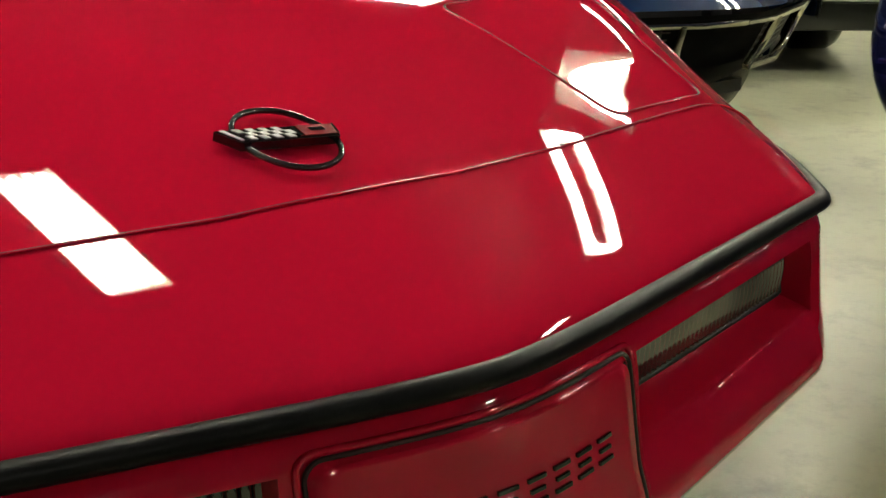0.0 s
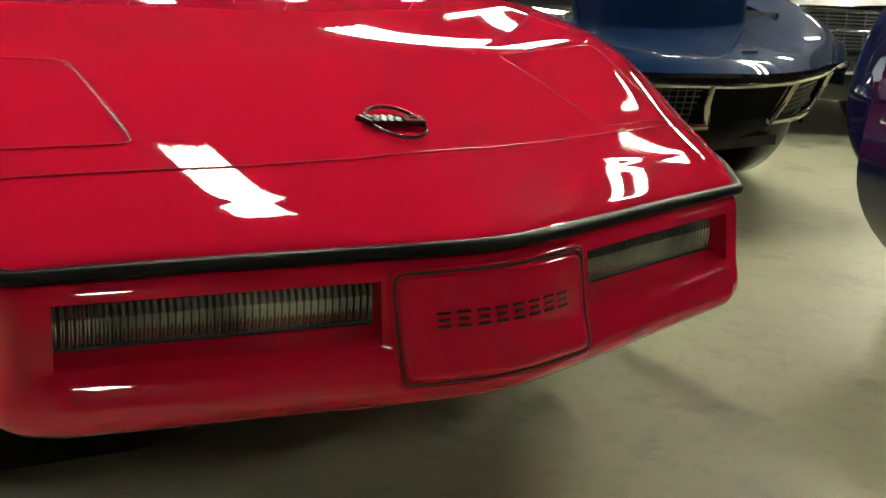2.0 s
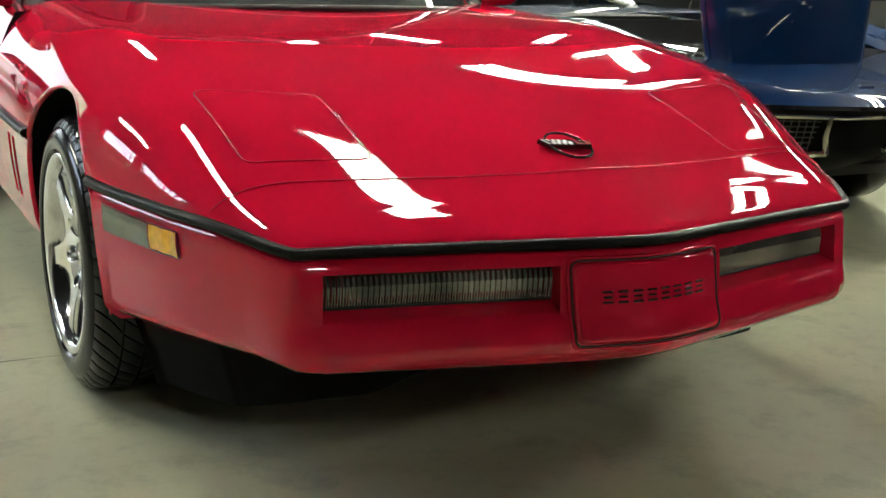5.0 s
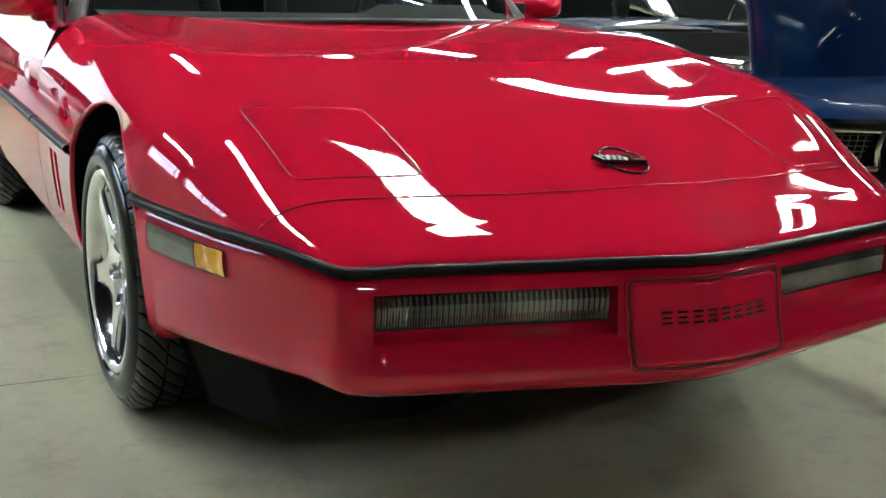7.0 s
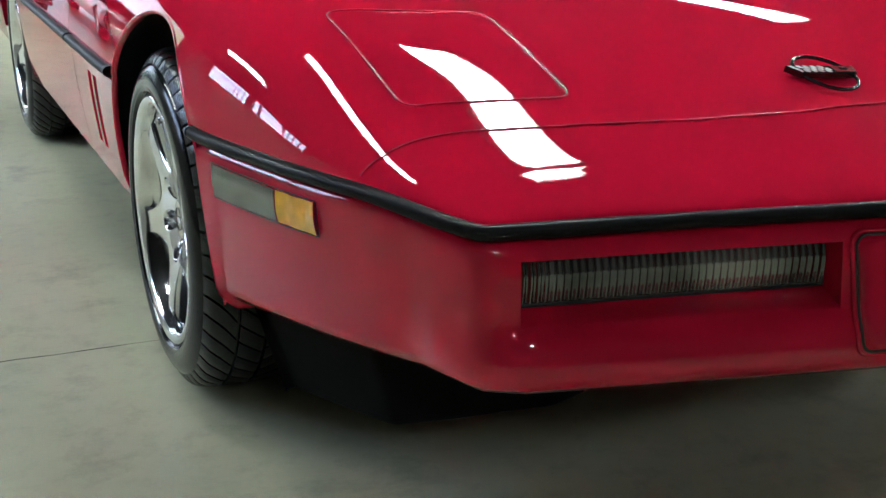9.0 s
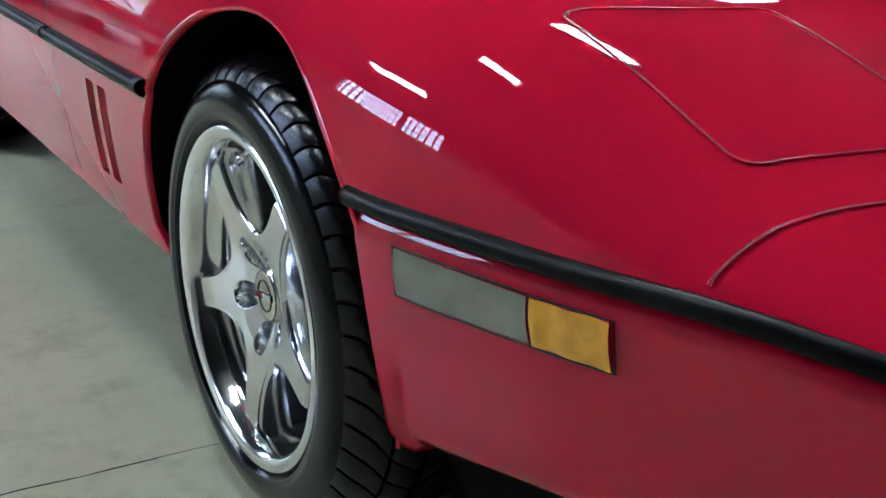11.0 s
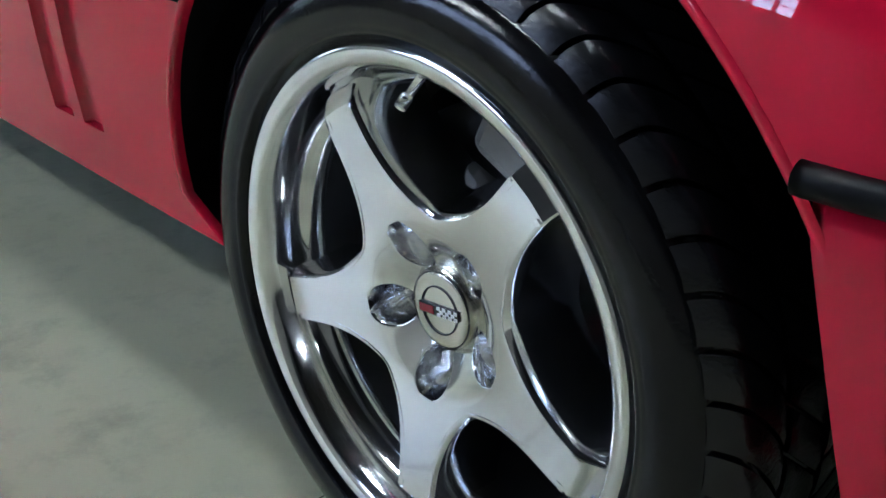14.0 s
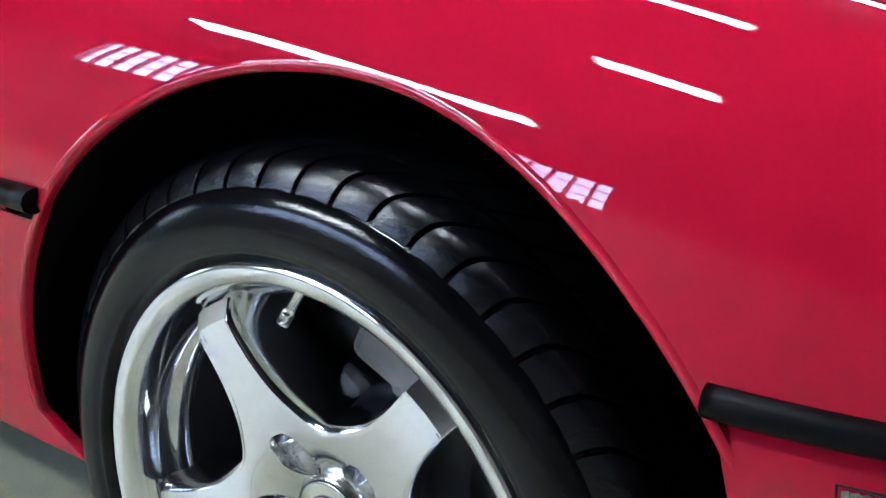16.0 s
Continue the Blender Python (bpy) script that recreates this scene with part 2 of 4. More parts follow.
# north wall with a wide open door to the daylight
DX0, DX1, DZ = -5.4, -1.2, 3.3
slab("wall_north", DX1, HX1, HY1, HY1 + .2, 0, HZ, DIM_WALL, "plain painted hall wall", "wall")
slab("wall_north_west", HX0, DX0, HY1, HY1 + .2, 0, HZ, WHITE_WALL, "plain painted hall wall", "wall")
slab("wall_north_lintel", DX0, DX1, HY1, HY1 + .2, DZ, HZ, DIM_WALL, "wall above the open vehicle door", "wall")
# bright distance outside the openings
tagged(part("backdrop", box(bmesh.new(), HX0 - 1.6, HX0 - 1.5, WY0 - 3, WY1 + 3, .5, 6), DAYLIGHT), "pale bright sky outside the windows", "backdrop", kind="structure")
tagged(part("backdrop_north", box(bmesh.new(), DX0 - 4, DX1 + 4, HY1 + 5, HY1 + 5.1, 0, 7), GARDEN), "bright daylight and greenery outside the door", "backdrop", kind="structure")


def tube_fixture(x, y, lamps=4, length=1.22, turn=0, gap=.10):
    f = empty("ceiling_light", Matrix.Translation((x, y, HZ - .42)) @ pose(0, 0, 0, 0, 0, turn), "white suspended fluorescent fitting with lit tubes", "ceiling light", "hall ceiling lights")
    w = gap * lamps
    b = bmesh.new()
    box(b, -w / 2 - .02, w / 2 + .02, -length / 2 - .05, length / 2 + .05, .035, .06)
    box(b, -w / 2 - .02, -w / 2 - .005, -length / 2 - .05, length / 2 + .05, -.02, .035)
    box(b, w / 2 + .005, w / 2 + .02, -length / 2 - .05, length / 2 + .05, -.02, .035)
    part("reflector", b, ENAMEL, f)
    for k in range(lamps):
        tube("fluorescent_tube", [(-w / 2 + gap * (k + .5), yy, 0) for yy in (-length / 2, length / 2)], .019, TUBE, f, n=8)
    for yy in (-length / 2.5, length / 2.5):
        tube("hanger", [(0, yy, .06), (0, yy, .42)], .005, ENAMEL, f, n=6)
    return f


fit_a = tube_fixture(.72, .80, 4, .92, 4, .068)
tube_fixture(-1.5, .52, 4, .64, 2, .042)
tube_fixture(4.55, 5.2, 4, 3.20, 4)
tube_fixture(-4.0, 3.0, 3, 2.40, 0)
# the last three are unseen fill, added to brighten the bumper and right-hand floor
for x, y in ((.35, 6.2), (3.4, 9.2), (8.8, 4.0), (4.8, -2.0), (-1.8, -6.9), (4.4, -6.8)):
    copy_thing(fit_a, Matrix.Translation((x, y, HZ - .42)))
for x, y, turn in ((5.65, 6.0, -20), (6.15, 6.6, 80), (4.75, 9.3, 10), (6.2, 8.4, -40)):
    tube_fixture(x, y, 2, 1.22, turn)


def ring_fixture(x, y, hx=.17, hy=.60, turn=0):
    """A long ring of single tubes."""
    f = empty("ceiling_light", Matrix.Translation((x, y, HZ - .42)) @ pose(0, 0, 0, 0, 0, turn), "white suspended fitting with a ring of lit tubes", "ceiling light", "hall ceiling lights")
    for k, (p, q) in enumerate((((hx, -hy), (hx, hy)), ((-hx, -hy), (-hx, hy)), ((-hx, -hy), (hx, -hy)), ((-hx, hy), (hx, hy)))):
        x0, x1, y0, y1 = min(p[0], q[0]), max(p[0], q[0]), min(p[1], q[1]), max(p[1], q[1])
        w = .05
        part("reflector", box(bmesh.new(), x0 - (w if k < 2 else -w), x1 + (w if k < 2 else -w), y0 - w, y1 + w, .035, .06), ENAMEL, f)
        c = .03 if k >= 2 else 0
        tube("fluorescent_tube", [Vector((x0 + c, y0, 0)), Vector((x1 - c, y1, 0))], .032, TUBE, f, n=8)
    for yy in (-hy * .8, hy * .8):
        for xx in (-hx, hx):
            tube("hanger", [(xx, yy, .06), (xx, yy, .42)], .005, ENAMEL, f, n=6)
    return f


ring_fixture(5.12, 1.10, turn=-8)
tube_fixture(5.85, 2.05, 2, .80, 75)


def floor_crack():
    rng = random.Random(5)
    verts, faces = [], []
    y = .235
    n = 60
    for k in range(n):
        x0 = -2.9 + 2.6 * k / (n - 1)
        y += rng.uniform(-.004, .0035)
        w = rng.uniform(.0006, .0026)
        verts += [(x0, y - w, .0008), (x0, y + w, .0008)]
        if k:
            faces.append((2 * k - 2, 2 * k, 2 * k + 1, 2 * k - 1))
    ob = part_mesh("floor_crack", mesh_from("floor_crack", verts, faces, CRACK, False))
    ob.parent = bpy.data.objects["floor"]


CRACK = material("crack_dirt", (0.05, 0.045, 0.04), 0.9)
floor_crack()

# ---- the red sports car: nose towards -y, front axle at y = 0 ----
half_width = curve1([(-.91, .652), (-.84, .698), (-.744, .747), (-.58, .815), (-.337, .876), (0, .889), (.5, .897), (3.4, .895)])
rub_height = curve1([(-.91, .522), (-.744, .546), (-.34, .558), (0, .560), (3.4, .560)])
hood_line = soft1([(-1.062, .532), (-1.05, .548), (-.95, .592), (-.75, .668), (-.54, .732), (-.25, .781), (0, .815), (.30, .845), (.60, .866), (1.2, .893)], .11)
crown_drop = soft1([(-.91, .008), (-.8, .022), (-.65, .028), (-.45, -.012), (0, -.012), (.45, .01), (.85, .02)], .08)
shoulder = soft1([(-.91, .10), (-.7, .18), (-.4, .25), (0, .24), (.5, .22), (.85, .2)], .08)
CORNER, FRONT_X, ARC, COWL = -.91, .652, .152, .82
ARCH_Y, ARCH_Z, ARCH_R = -0.03, 0.33, 0.38
REAR_Y = 2.443


def bow(x):
    """0 at the nose's point, 1 at its corners: a blunt arrow shape."""
    c = .075
    return (math.sqrt(min(abs(x), FRONT_X) ** 2 + c * c) - c) / (math.sqrt(FRONT_X ** 2 + c * c) - c)


def nose_arc(x):
    return -ARC * (1 - bow(x))


def body_y(y0, x):
    u = (y0 - CORNER) / (.5 - CORNER)
    return y0 + nose_arc(x / half_width(y0) * FRONT_X) * max(1 - u, 0) ** 2


def skin_point(y0, x, lift=0.0):
    """A point of the bonnet and wings at station y0 and breadth x."""
    w, zr = half_width(y0), rub_height(y0)
    y, a = body_y(y0, x), abs(x)
    xs = w - shoulder(y0)
    zt = hood_line(body_y(y0, 0)) - crown_drop(y0) * min(a / .7, 1.1) ** 2
    if a > xs:
        q = min((a - xs) / (w - xs), 1)
        e = 2.2 + .10 * math.exp(-((y0 + .27) / .13) ** 2)
        zt = zr + (max(zt, zr) - zr) * (1 - q ** e) ** (1 / e)
    return Vector((x, y, max(zt, zr) + lift))


def side_x(y, z):
    """The breadth of the wing's side at height z."""
    w = half_width(y)
    lo, hi = w - shoulder(y), w
    for _ in range(24):
        m = (lo + hi) / 2
        if skin_point(y, m).z > z:
            lo = m
        else:
            hi = m
    return (lo + hi) / 2


def station(x, y):
    """The station whose line passes through the plan point (x, y)."""
    lo, hi = CORNER, COWL
    for _ in range(30):
        m = (lo + hi) / 2
        lo, hi = (m, hi) if body_y(m, x) < y else (lo, m)
    return (lo + hi) / 2


def rub_path(s):
    """The rub strip's line: s from -1 (right front arch) over 0 (nose) to 1."""
    a = abs(s)
    if a < .55:
        x = FRONT_X * a / .55
        y = CORNER + nose_arc(x)
    else:
        y = CORNER + (a - .55) / .45 * (-.335 - CORNER)
        x = half_width(y)
    return math.copysign(x, s), y, rub_height(max(y, CORNER)) + (.009 * (1 - (x / FRONT_X) ** 2) if a < .55 else 0)


def smooth_path(fn, lo, hi, n, width=.03):
    """Points along fn, softened over the given stretch, so that corners get a radius."""
    out = []
    for s in np.linspace(lo, hi, n):
        k = [fn(min(max(s + d, lo), hi)) for d in np.linspace(-width, width, 7)]
        out.append(Vector(np.mean(k, 0)))
    return out


def seam(name, pts, parent, closed=False, width=.0022, lips=True):
    """A panel gap: a dark slot between two rolled painted edges."""
    P = [Vector(p) for p in pts]
    m = len(P)
    verts, faces, left, right = [], [], [], []
    for i, p in enumerate(P):
        d = (P[(i + 1) % m] - P[i - 1]) if closed else (P[min(i + 1, m - 1)] - P[max(i - 1, 0)])
        d.normalize()
        n = Vector((0, 0, 1)) if abs(d.z) < .8 else Vector((-1 if p.x < 0 else 1, 0, 0))
        s = d.cross(n).normalized()
        up = s.cross(d).normalized()
        if up.dot(n) < 0:
            up = -up
        verts += [p - s * width / 2 + up * .0008, p + s * width / 2 + up * .0008]
        left.append(p - s * (width / 2 + .0008))
        right.append(p + s * (width / 2 + .0008))
    for i in range(m if closed else m - 1):
        a, b = 2 * i, 2 * ((i + 1) % m)
        faces.append((a, a + 1, b + 1, b))
    g = part_mesh(name, mesh_from(name, verts, faces, GAP), parent, "thin dark panel gap")
    if lips:
        for side in (left, right):
            tube("rolled_edge", side, .0008, RED, g, n=6, closed=closed)
    return g


def wing_skin(car):
    NU, NV = 150, 161

    def at(i, j):
        u, v = i / (NU - 1), 2 * j / (NV - 1) - 1
        y0 = CORNER + (COWL - CORNER) * u ** 1.15
        s = .5 * abs(v) + .5 * math.sin(abs(v) * math.pi / 2)
        return skin_point(y0, math.copysign(half_width(y0) * s, v))
    pts = [[at(i, j) for j in range(NV)] for i in range(NU)]

    def inside(p):
        return (p[1] - ARCH_Y) ** 2 + (p[2] - ARCH_Z) ** 2 < ARCH_R ** 2 and abs(p[0]) > .6

    def snapped(i, j):
        p = pts[i][j]
        if inside(p):
            d = math.hypot(p[1] - ARCH_Y, p[2] - ARCH_Z)
            y, z = ARCH_Y + (p[1] - ARCH_Y) * ARCH_R / d, ARCH_Z + (p[2] - ARCH_Z) * ARCH_R / d
            return math.copysign(side_x(y, z), p[0]), y, z
        return p

    def windscreen(i, j):
        p = pts[i][j]
        return p[1] > .44 + .50 * (abs(p[0]) / .75) ** 2.2 and abs(p[0]) < .76
    ob = grid("bonnet", NU, NV, snapped, RED, parent=car, label="long glossy red clamshell bonnet and wings",
                keep=lambda i, j: not all(inside(pts[a][b]) for a in (i, i + 1) for b in (j, j + 1)) and not windscreen(i, j), flip=True)
    normals = []
    for i in range(NU):
        for j in range(NV):
            u, v = i / (NU - 1), 2 * j / (NV - 1) - 1
            y0 = CORNER + (COWL - CORNER) * u ** 1.15
            s = .5 * abs(v) + .5 * math.sin(abs(v) * math.pi / 2)
            s = min(s, .997)
            e = .004
            ya, yb = max(y0 - e, CORNER), min(y0 + e, COWL)
            xa = math.copysign(half_width(y0) * s, v)
            du = skin_point(yb, half_width(yb) * s * (1 if v >= 0 else -1)) - skin_point(ya, half_width(ya) * s * (1 if v >= 0 else -1))
            lim = half_width(y0)
            dv = skin_point(y0, min(xa + .002, lim)) - skin_point(y0, max(xa - .002, -lim))
            n = dv.cross(du)
            n = n if n.z > 0 else -n
            normals.append(tuple(n.normalized()))
    ob.data.normals_split_custom_set_from_vertices(normals)
    return ob


def bumper(car):
    path = smooth_path(rub_path, -1, 1, 221, .011)
    X = [p.x for p in path]

    def skin_at(i, k, push=0.0):
        p = path[i]
        d = (path[min(i + 1, 220)] - path[max(i - 1, 0)]).normalized()
        n = Vector((d.y, -d.x, 0)).normalized()
        a = abs(2 * i / 220 - 1)
        front = 1 - min(max((a - .5) / .12, 0), 1)
        zl = .308 - .022 * max(0, (a - .55) / .45) ** 2
        z = p.z - .004 + (zl - p.z) * k
        out = (.034 * front) * min(k / .8, 1) - .012 * (1 - front) * k ** 2 - (.028 if k > .86 else 0) * ((k - .86) / .14) ** 2 + push
        lamp = min(max((abs(p.x) - .16) / .03, 0), 1) * min(max((.63 - abs(p.x)) / .03, 0), 1) * front
        out -= .007 * lamp * (min(max((k - .3) / .15, 0), 1) if k < .565 else max(0, 1 - (k - .565) / .09) ** 2)
        out -= .018 * max(0, 1 - k / .13) ** 2 - .007 * front * math.sin(math.pi * min(max((k - .56) / .44, 0), 1)) ** 2
        q = p + n * out
        y = q.y
        if a > .93:
            y -= (a - .93) / .07 * (.57 - z) * .27
        return Vector((q.x, y, z))
    KS = sorted({0, .012, .03, .05, .07, .09, .13, .16, .2, .25, .35, .45, .505, .53, .565, .58, .6, .62, .65, .7, .75, .8, .86, .9, .94, .97, 1})
    LAMP_IN, LAMP_OUT = .182, .606

    def hole(i, j):
        xa, xb = sorted((X[i], X[i + 1]))
        ka, kb = KS[j], KS[j + 1]
        c = abs(xa + xb) / 2
        if i < 20 or i > 199:
            return False
        lamp = LAMP_IN < c < LAMP_OUT and .16 < (ka + kb) / 2 < .565
        return lamp
    grid("bumper_skin", 221, len(KS), lambda i, j: skin_at(i, KS[j]), RED, parent=car, label="smooth red wrap-round front bumper skin", keep=lambda i, j: not hole(i, j))
    # underside lip and black air dam
    low = [skin_at(i, 1) for i in range(221)]
    cen = Vector((0, -.35, 0))

    def under(i, j):
        p = low[i]
        n = Vector((-p.x, cen.y - p.y, 0)).normalized()
        k = j / 5
        return p.x + n.x * .10 * k, p.y + n.y * .10 * k, p.z - .012 * k
    grid("lower_lip", 221, 6, under, RED, parent=car)

    def dam(i, j):
        p = low[i]
        n = Vector((-p.x, cen.y - p.y, 0)).normalized()
        a, k = abs(2 * i / 220 - 1), j / 5
        back = .028 if a > .72 else .028 + .34 * min(1, (.72 - a) / .25)
        return p.x + n.x * (back + .05 * k), p.y + n.y * (back + .05 * k), p.z - .003 - (.13 + .03 * a) * k
    grid("air_dam", 221, 6, dam, MATT, parent=car, label="matt black air dam under the bumper")
    # rub strip
    tube("rub_strip", path, .0108, RUBBER, car, "black rubber rub strip round the nose", n=14, flat=1.15)
    # fog lamps sunk into the skin
    for sg in (-1, 1):
        ids = [i for i in range(20, 200) if X[i] * sg > 0 and LAMP_IN - .004 < abs(X[i]) < LAMP_OUT + .006]
        ids = sorted(ids, key=lambda i: abs(X[i]))
        m = len(ids)

        def inner(n):
            t = n / (m - 1)
            return .052 - .012 * t

        def pocket(n, j):
            i = ids[n]
            kk, d = ((.16, 0), (.166, .25), (.176, .8), (.182, 1), (.491, 1), (.503, .92), (.525, .48), (.543, .14), (.555, .03), (.565, 0))[j]
            return skin_at(i, kk, -inner(n) * d)
        po = grid("lamp_recess", m, 10, pocket, RED, parent=car, label="recessed red lamp opening", keep=lambda i, j: j != 3)
        for n in (0, m - 1):
            part_mesh("recess_end", mesh_from("recess_end", [pocket(n, j) for j in range(10)], [tuple(range(10))], RED), po)
        # ribbed lens

        def lens(n, j):
            f = n / 380 * (m - 1)
            a, b = int(f), min(int(f) + 1, m - 1)
            k = .186 + (.488 - .186) * j / 8
            def P(c):
                return skin_at(ids[c], k, -inner(c) + .002)
            p = P(a).lerp(P(b), f - a)
            rib = .0016 * math.cos(n / 380 * 2 * math.pi * 42) + .004 * math.sin(math.pi * j / 8)
            return p + Vector((0, -rib, 0))
        le = grid("fog_lamp", 381, 9, lens, LENS, parent=car, label="smoky ribbed fog lamp lens")
        rim = []
        for n in range(0, m):
            rim.append(skin_at(ids[n], .186, -inner(n) + .003))
        for n in range(m - 1, -1, -1):
            rim.append(skin_at(ids[n], .488, -inner(n) + .003))
        tube("lamp_gasket", rim, .0026, BLACK, le, closed=True, n=8)
    # number plate cover panel with a groove round it
    px, ptop, pbot, rc = .166, .497, .348, .016

    def plate_y(x, z):
        k = (.53 - z) / .218
        return -1.063 - .034 * min(k / .8, 1) - .007 * math.sin(math.pi * min(max((k - .56) / .44, 0), 1)) ** 2 + ARC * bow(x)

    def outline(grow=0.0, n=7):
        """The cover's edge, with rounded corners."""
        cx, cz, hw, hh = 0, (ptop + pbot) / 2, px + grow, (ptop - pbot) / 2 + grow
        pts = []
        for k, (sx, sz) in enumerate(((1, 1), (-1, 1), (-1, -1), (1, -1))):
            for a in np.linspace(0, math.pi / 2, n):
                b = a + k * math.pi / 2
                pts.append((cx + sx * (hw - rc) + rc * math.cos(b), cz + sz * (hh - rc) + rc * math.sin(b)))
            nx = ((-1, 1), (-1, -1), (1, -1), (1, 1))[k]
            x0, z0 = pts[-1]
            x1, z1 = cx + nx[0] * (hw - rc) + rc * math.cos((k + 1) * math.pi / 2), cz + nx[1] * (hh - rc) + rc * math.sin((k + 1) * math.pi / 2)
            pts += [(x0 + (x1 - x0) * t, z0 + (z1 - z0) * t) for t in np.linspace(0, 1, 14)[1:-1]]
        return pts
    rim_in, rim_out = outline(-.0035), outline(.0)

    def cover(i, j):
        """Rings from the middle out to a rolled edge."""
        cz = (ptop + pbot) / 2
        if i < 12:
            f, d = (i / 11) ** .8, .0045
        else:
            f, d = 1, (.0030, .0)[i - 12]
        x, z = (rim_in if i < 13 else rim_out)[j]
        x, z = x * f, cz + (z - cz) * f
        return x, plate_y(x, z) - d, z
    pl = grid("plate_cover", 14, len(rim_in), cover, RED, close_v=True, parent=car, label="red blank number plate cover with dark badge bars")
    tube("groove", [Vector((x, plate_y(x, z) - .0012, z)) for x, z in outline(.0022)], .0021, GAP, pl, "dark groove round the cover", closed=True, n=8)
    tube("surround", [Vector((x, plate_y(x, z) + .0002, z)) for x, z in outline(.0072)], .0032, RED, pl, "rolled red edge of the opening", closed=True, n=8)
    # the badge of the cover, as three short bars in each of its eight places
    for n in range(8):
        x = -.102 + .0305 * n
        for k, w in ((0, .0105), (1, .0085), (2, .0105)):
            bm = bmesh.new()
            box(bm, -w, w, -.0032, 0, -.0021, .0021)
            ob = part("badge_bar", bm, BADGE, pl, "dark chrome badge bar", bevel=.0008)
            z = .4425 - .0095 * k
            ob.matrix_basis = pose(x, plate_y(x, z) - .0042, z, -8, 0, math.degrees(math.atan(ARC * (bow(x + .01) - bow(x - .01)) / .02)))
    return skin_at


def marker(car, skin_at):
    """Cornering and side marker lamps in both flanks."""
    for sg in (-1, 1):
        def flank(y, z):
            w = half_width(y)
            k = (rub_height(y) - z) / .28
            return Vector((sg * (w + .004 - .012 * k ** 2), y, z))
        def lens(i, j, y0, y1, ribs, z):
            t, k = i / 120, j / 8
            y = y0 + (y1 - y0) * t
            za, zb = z
            p = flank(y - .004 * k, za[0] + (za[1] - za[0]) * t + ((zb[0] + (zb[1] - zb[0]) * t) - (za[0] + (za[1] - za[0]) * t)) * k)
            return p + Vector((sg * (.0012 * math.cos(t * 2 * math.pi * ribs) + .002 * math.sin(math.pi * k)), 0, 0))
        a = grid("cornering_lamp", 121, 9, lambda i, j: lens(i, j, -.421, -.583, 30, ((.523, .517), (.474, .471))), CLEARLENS, parent=car, label="clear ribbed cornering lamp")
        b = grid("side_marker", 121, 9, lambda i, j: lens(i, j, -.586, -.664, 2, ((.517, .515), (.471, .468))), AMBER, parent=car, label="amber side marker lamp")
        for ya, yb, ob in ((-.418, -.5845, a), (-.5845, -.667, b)):
            loop = [flank(y, .5255 + .034 * min(0, y + .418)) for y in np.linspace(ya, yb, 8)] + [flank(y - .004, .4725 + .022 * (y + .418)) for y in np.linspace(yb, ya, 8)]
            tube("lamp_frame", loop, .0011, BLACK, ob, closed=True, n=6)


def arch_trim(car):
    for sg in (-1, 1):
        pts = []
        for a in np.linspace(radians(-6), radians(180), 60):
            y, z = ARCH_Y - ARCH_R * math.cos(a), ARCH_Z + ARCH_R * math.sin(a)
            w = half_width(y)
            if z > rub_height(y):
                x = side_x(y, z)
            else:
                x = w - (.012 * ((rub_height(y) - z) / .28) ** 2 if y < ARCH_Y else .003 + .030 * max(0, (.56 - z) / .275) ** 1.8)
            pts.append(Vector((sg * x, y, z)))
        for z in (.318, .308, .298, .288):
            y = ARCH_Y + ARCH_R - (.33 - z) * 1.4
            pts.append(Vector((sg * (half_width(y) - .003 - .030 * ((.56 - z) / .275) ** 1.8), y, z)))
        NP = len(pts)

        def lip(i, j):
            p = pts[i]
            r = Vector((0, p.y - ARCH_Y, p.z - ARCH_Z)).normalized()
            prof = ((-.0005, .0035), (.0012, .001), (.0016, -.0015), (.0006, -.0045), (-.003, -.0062), (-.010, -.0062))
            dx, dr = prof[j]
            return p + Vector((sg * dx, 0, 0)) + r * dr
        grid("arch_lip", NP, 6, lip, RED, parent=car, label="rolled red wheel arch edge")

        def well(i, j):
            p = pts[i]
            r = Vector((0, p.y - ARCH_Y, p.z - ARCH_Z)).normalized()
            out = -.0062 if j == 0 else -.0062 + .04 * min(1, j / 3)
            x = abs(p.x) - .009
            return Vector((sg * (x + (.42 - x) * (j / 7) ** 1.5), p.y, p.z)) + r * out
        grid("wheel_well", NP, 8, well, MATT, parent=car, label="black inner wheel housing")
        bm = bmesh.new()
        box(bm, sg * .40, sg * .44, -.46, .44, .2, .72)
        part("well_wall", bm, MATT, car)


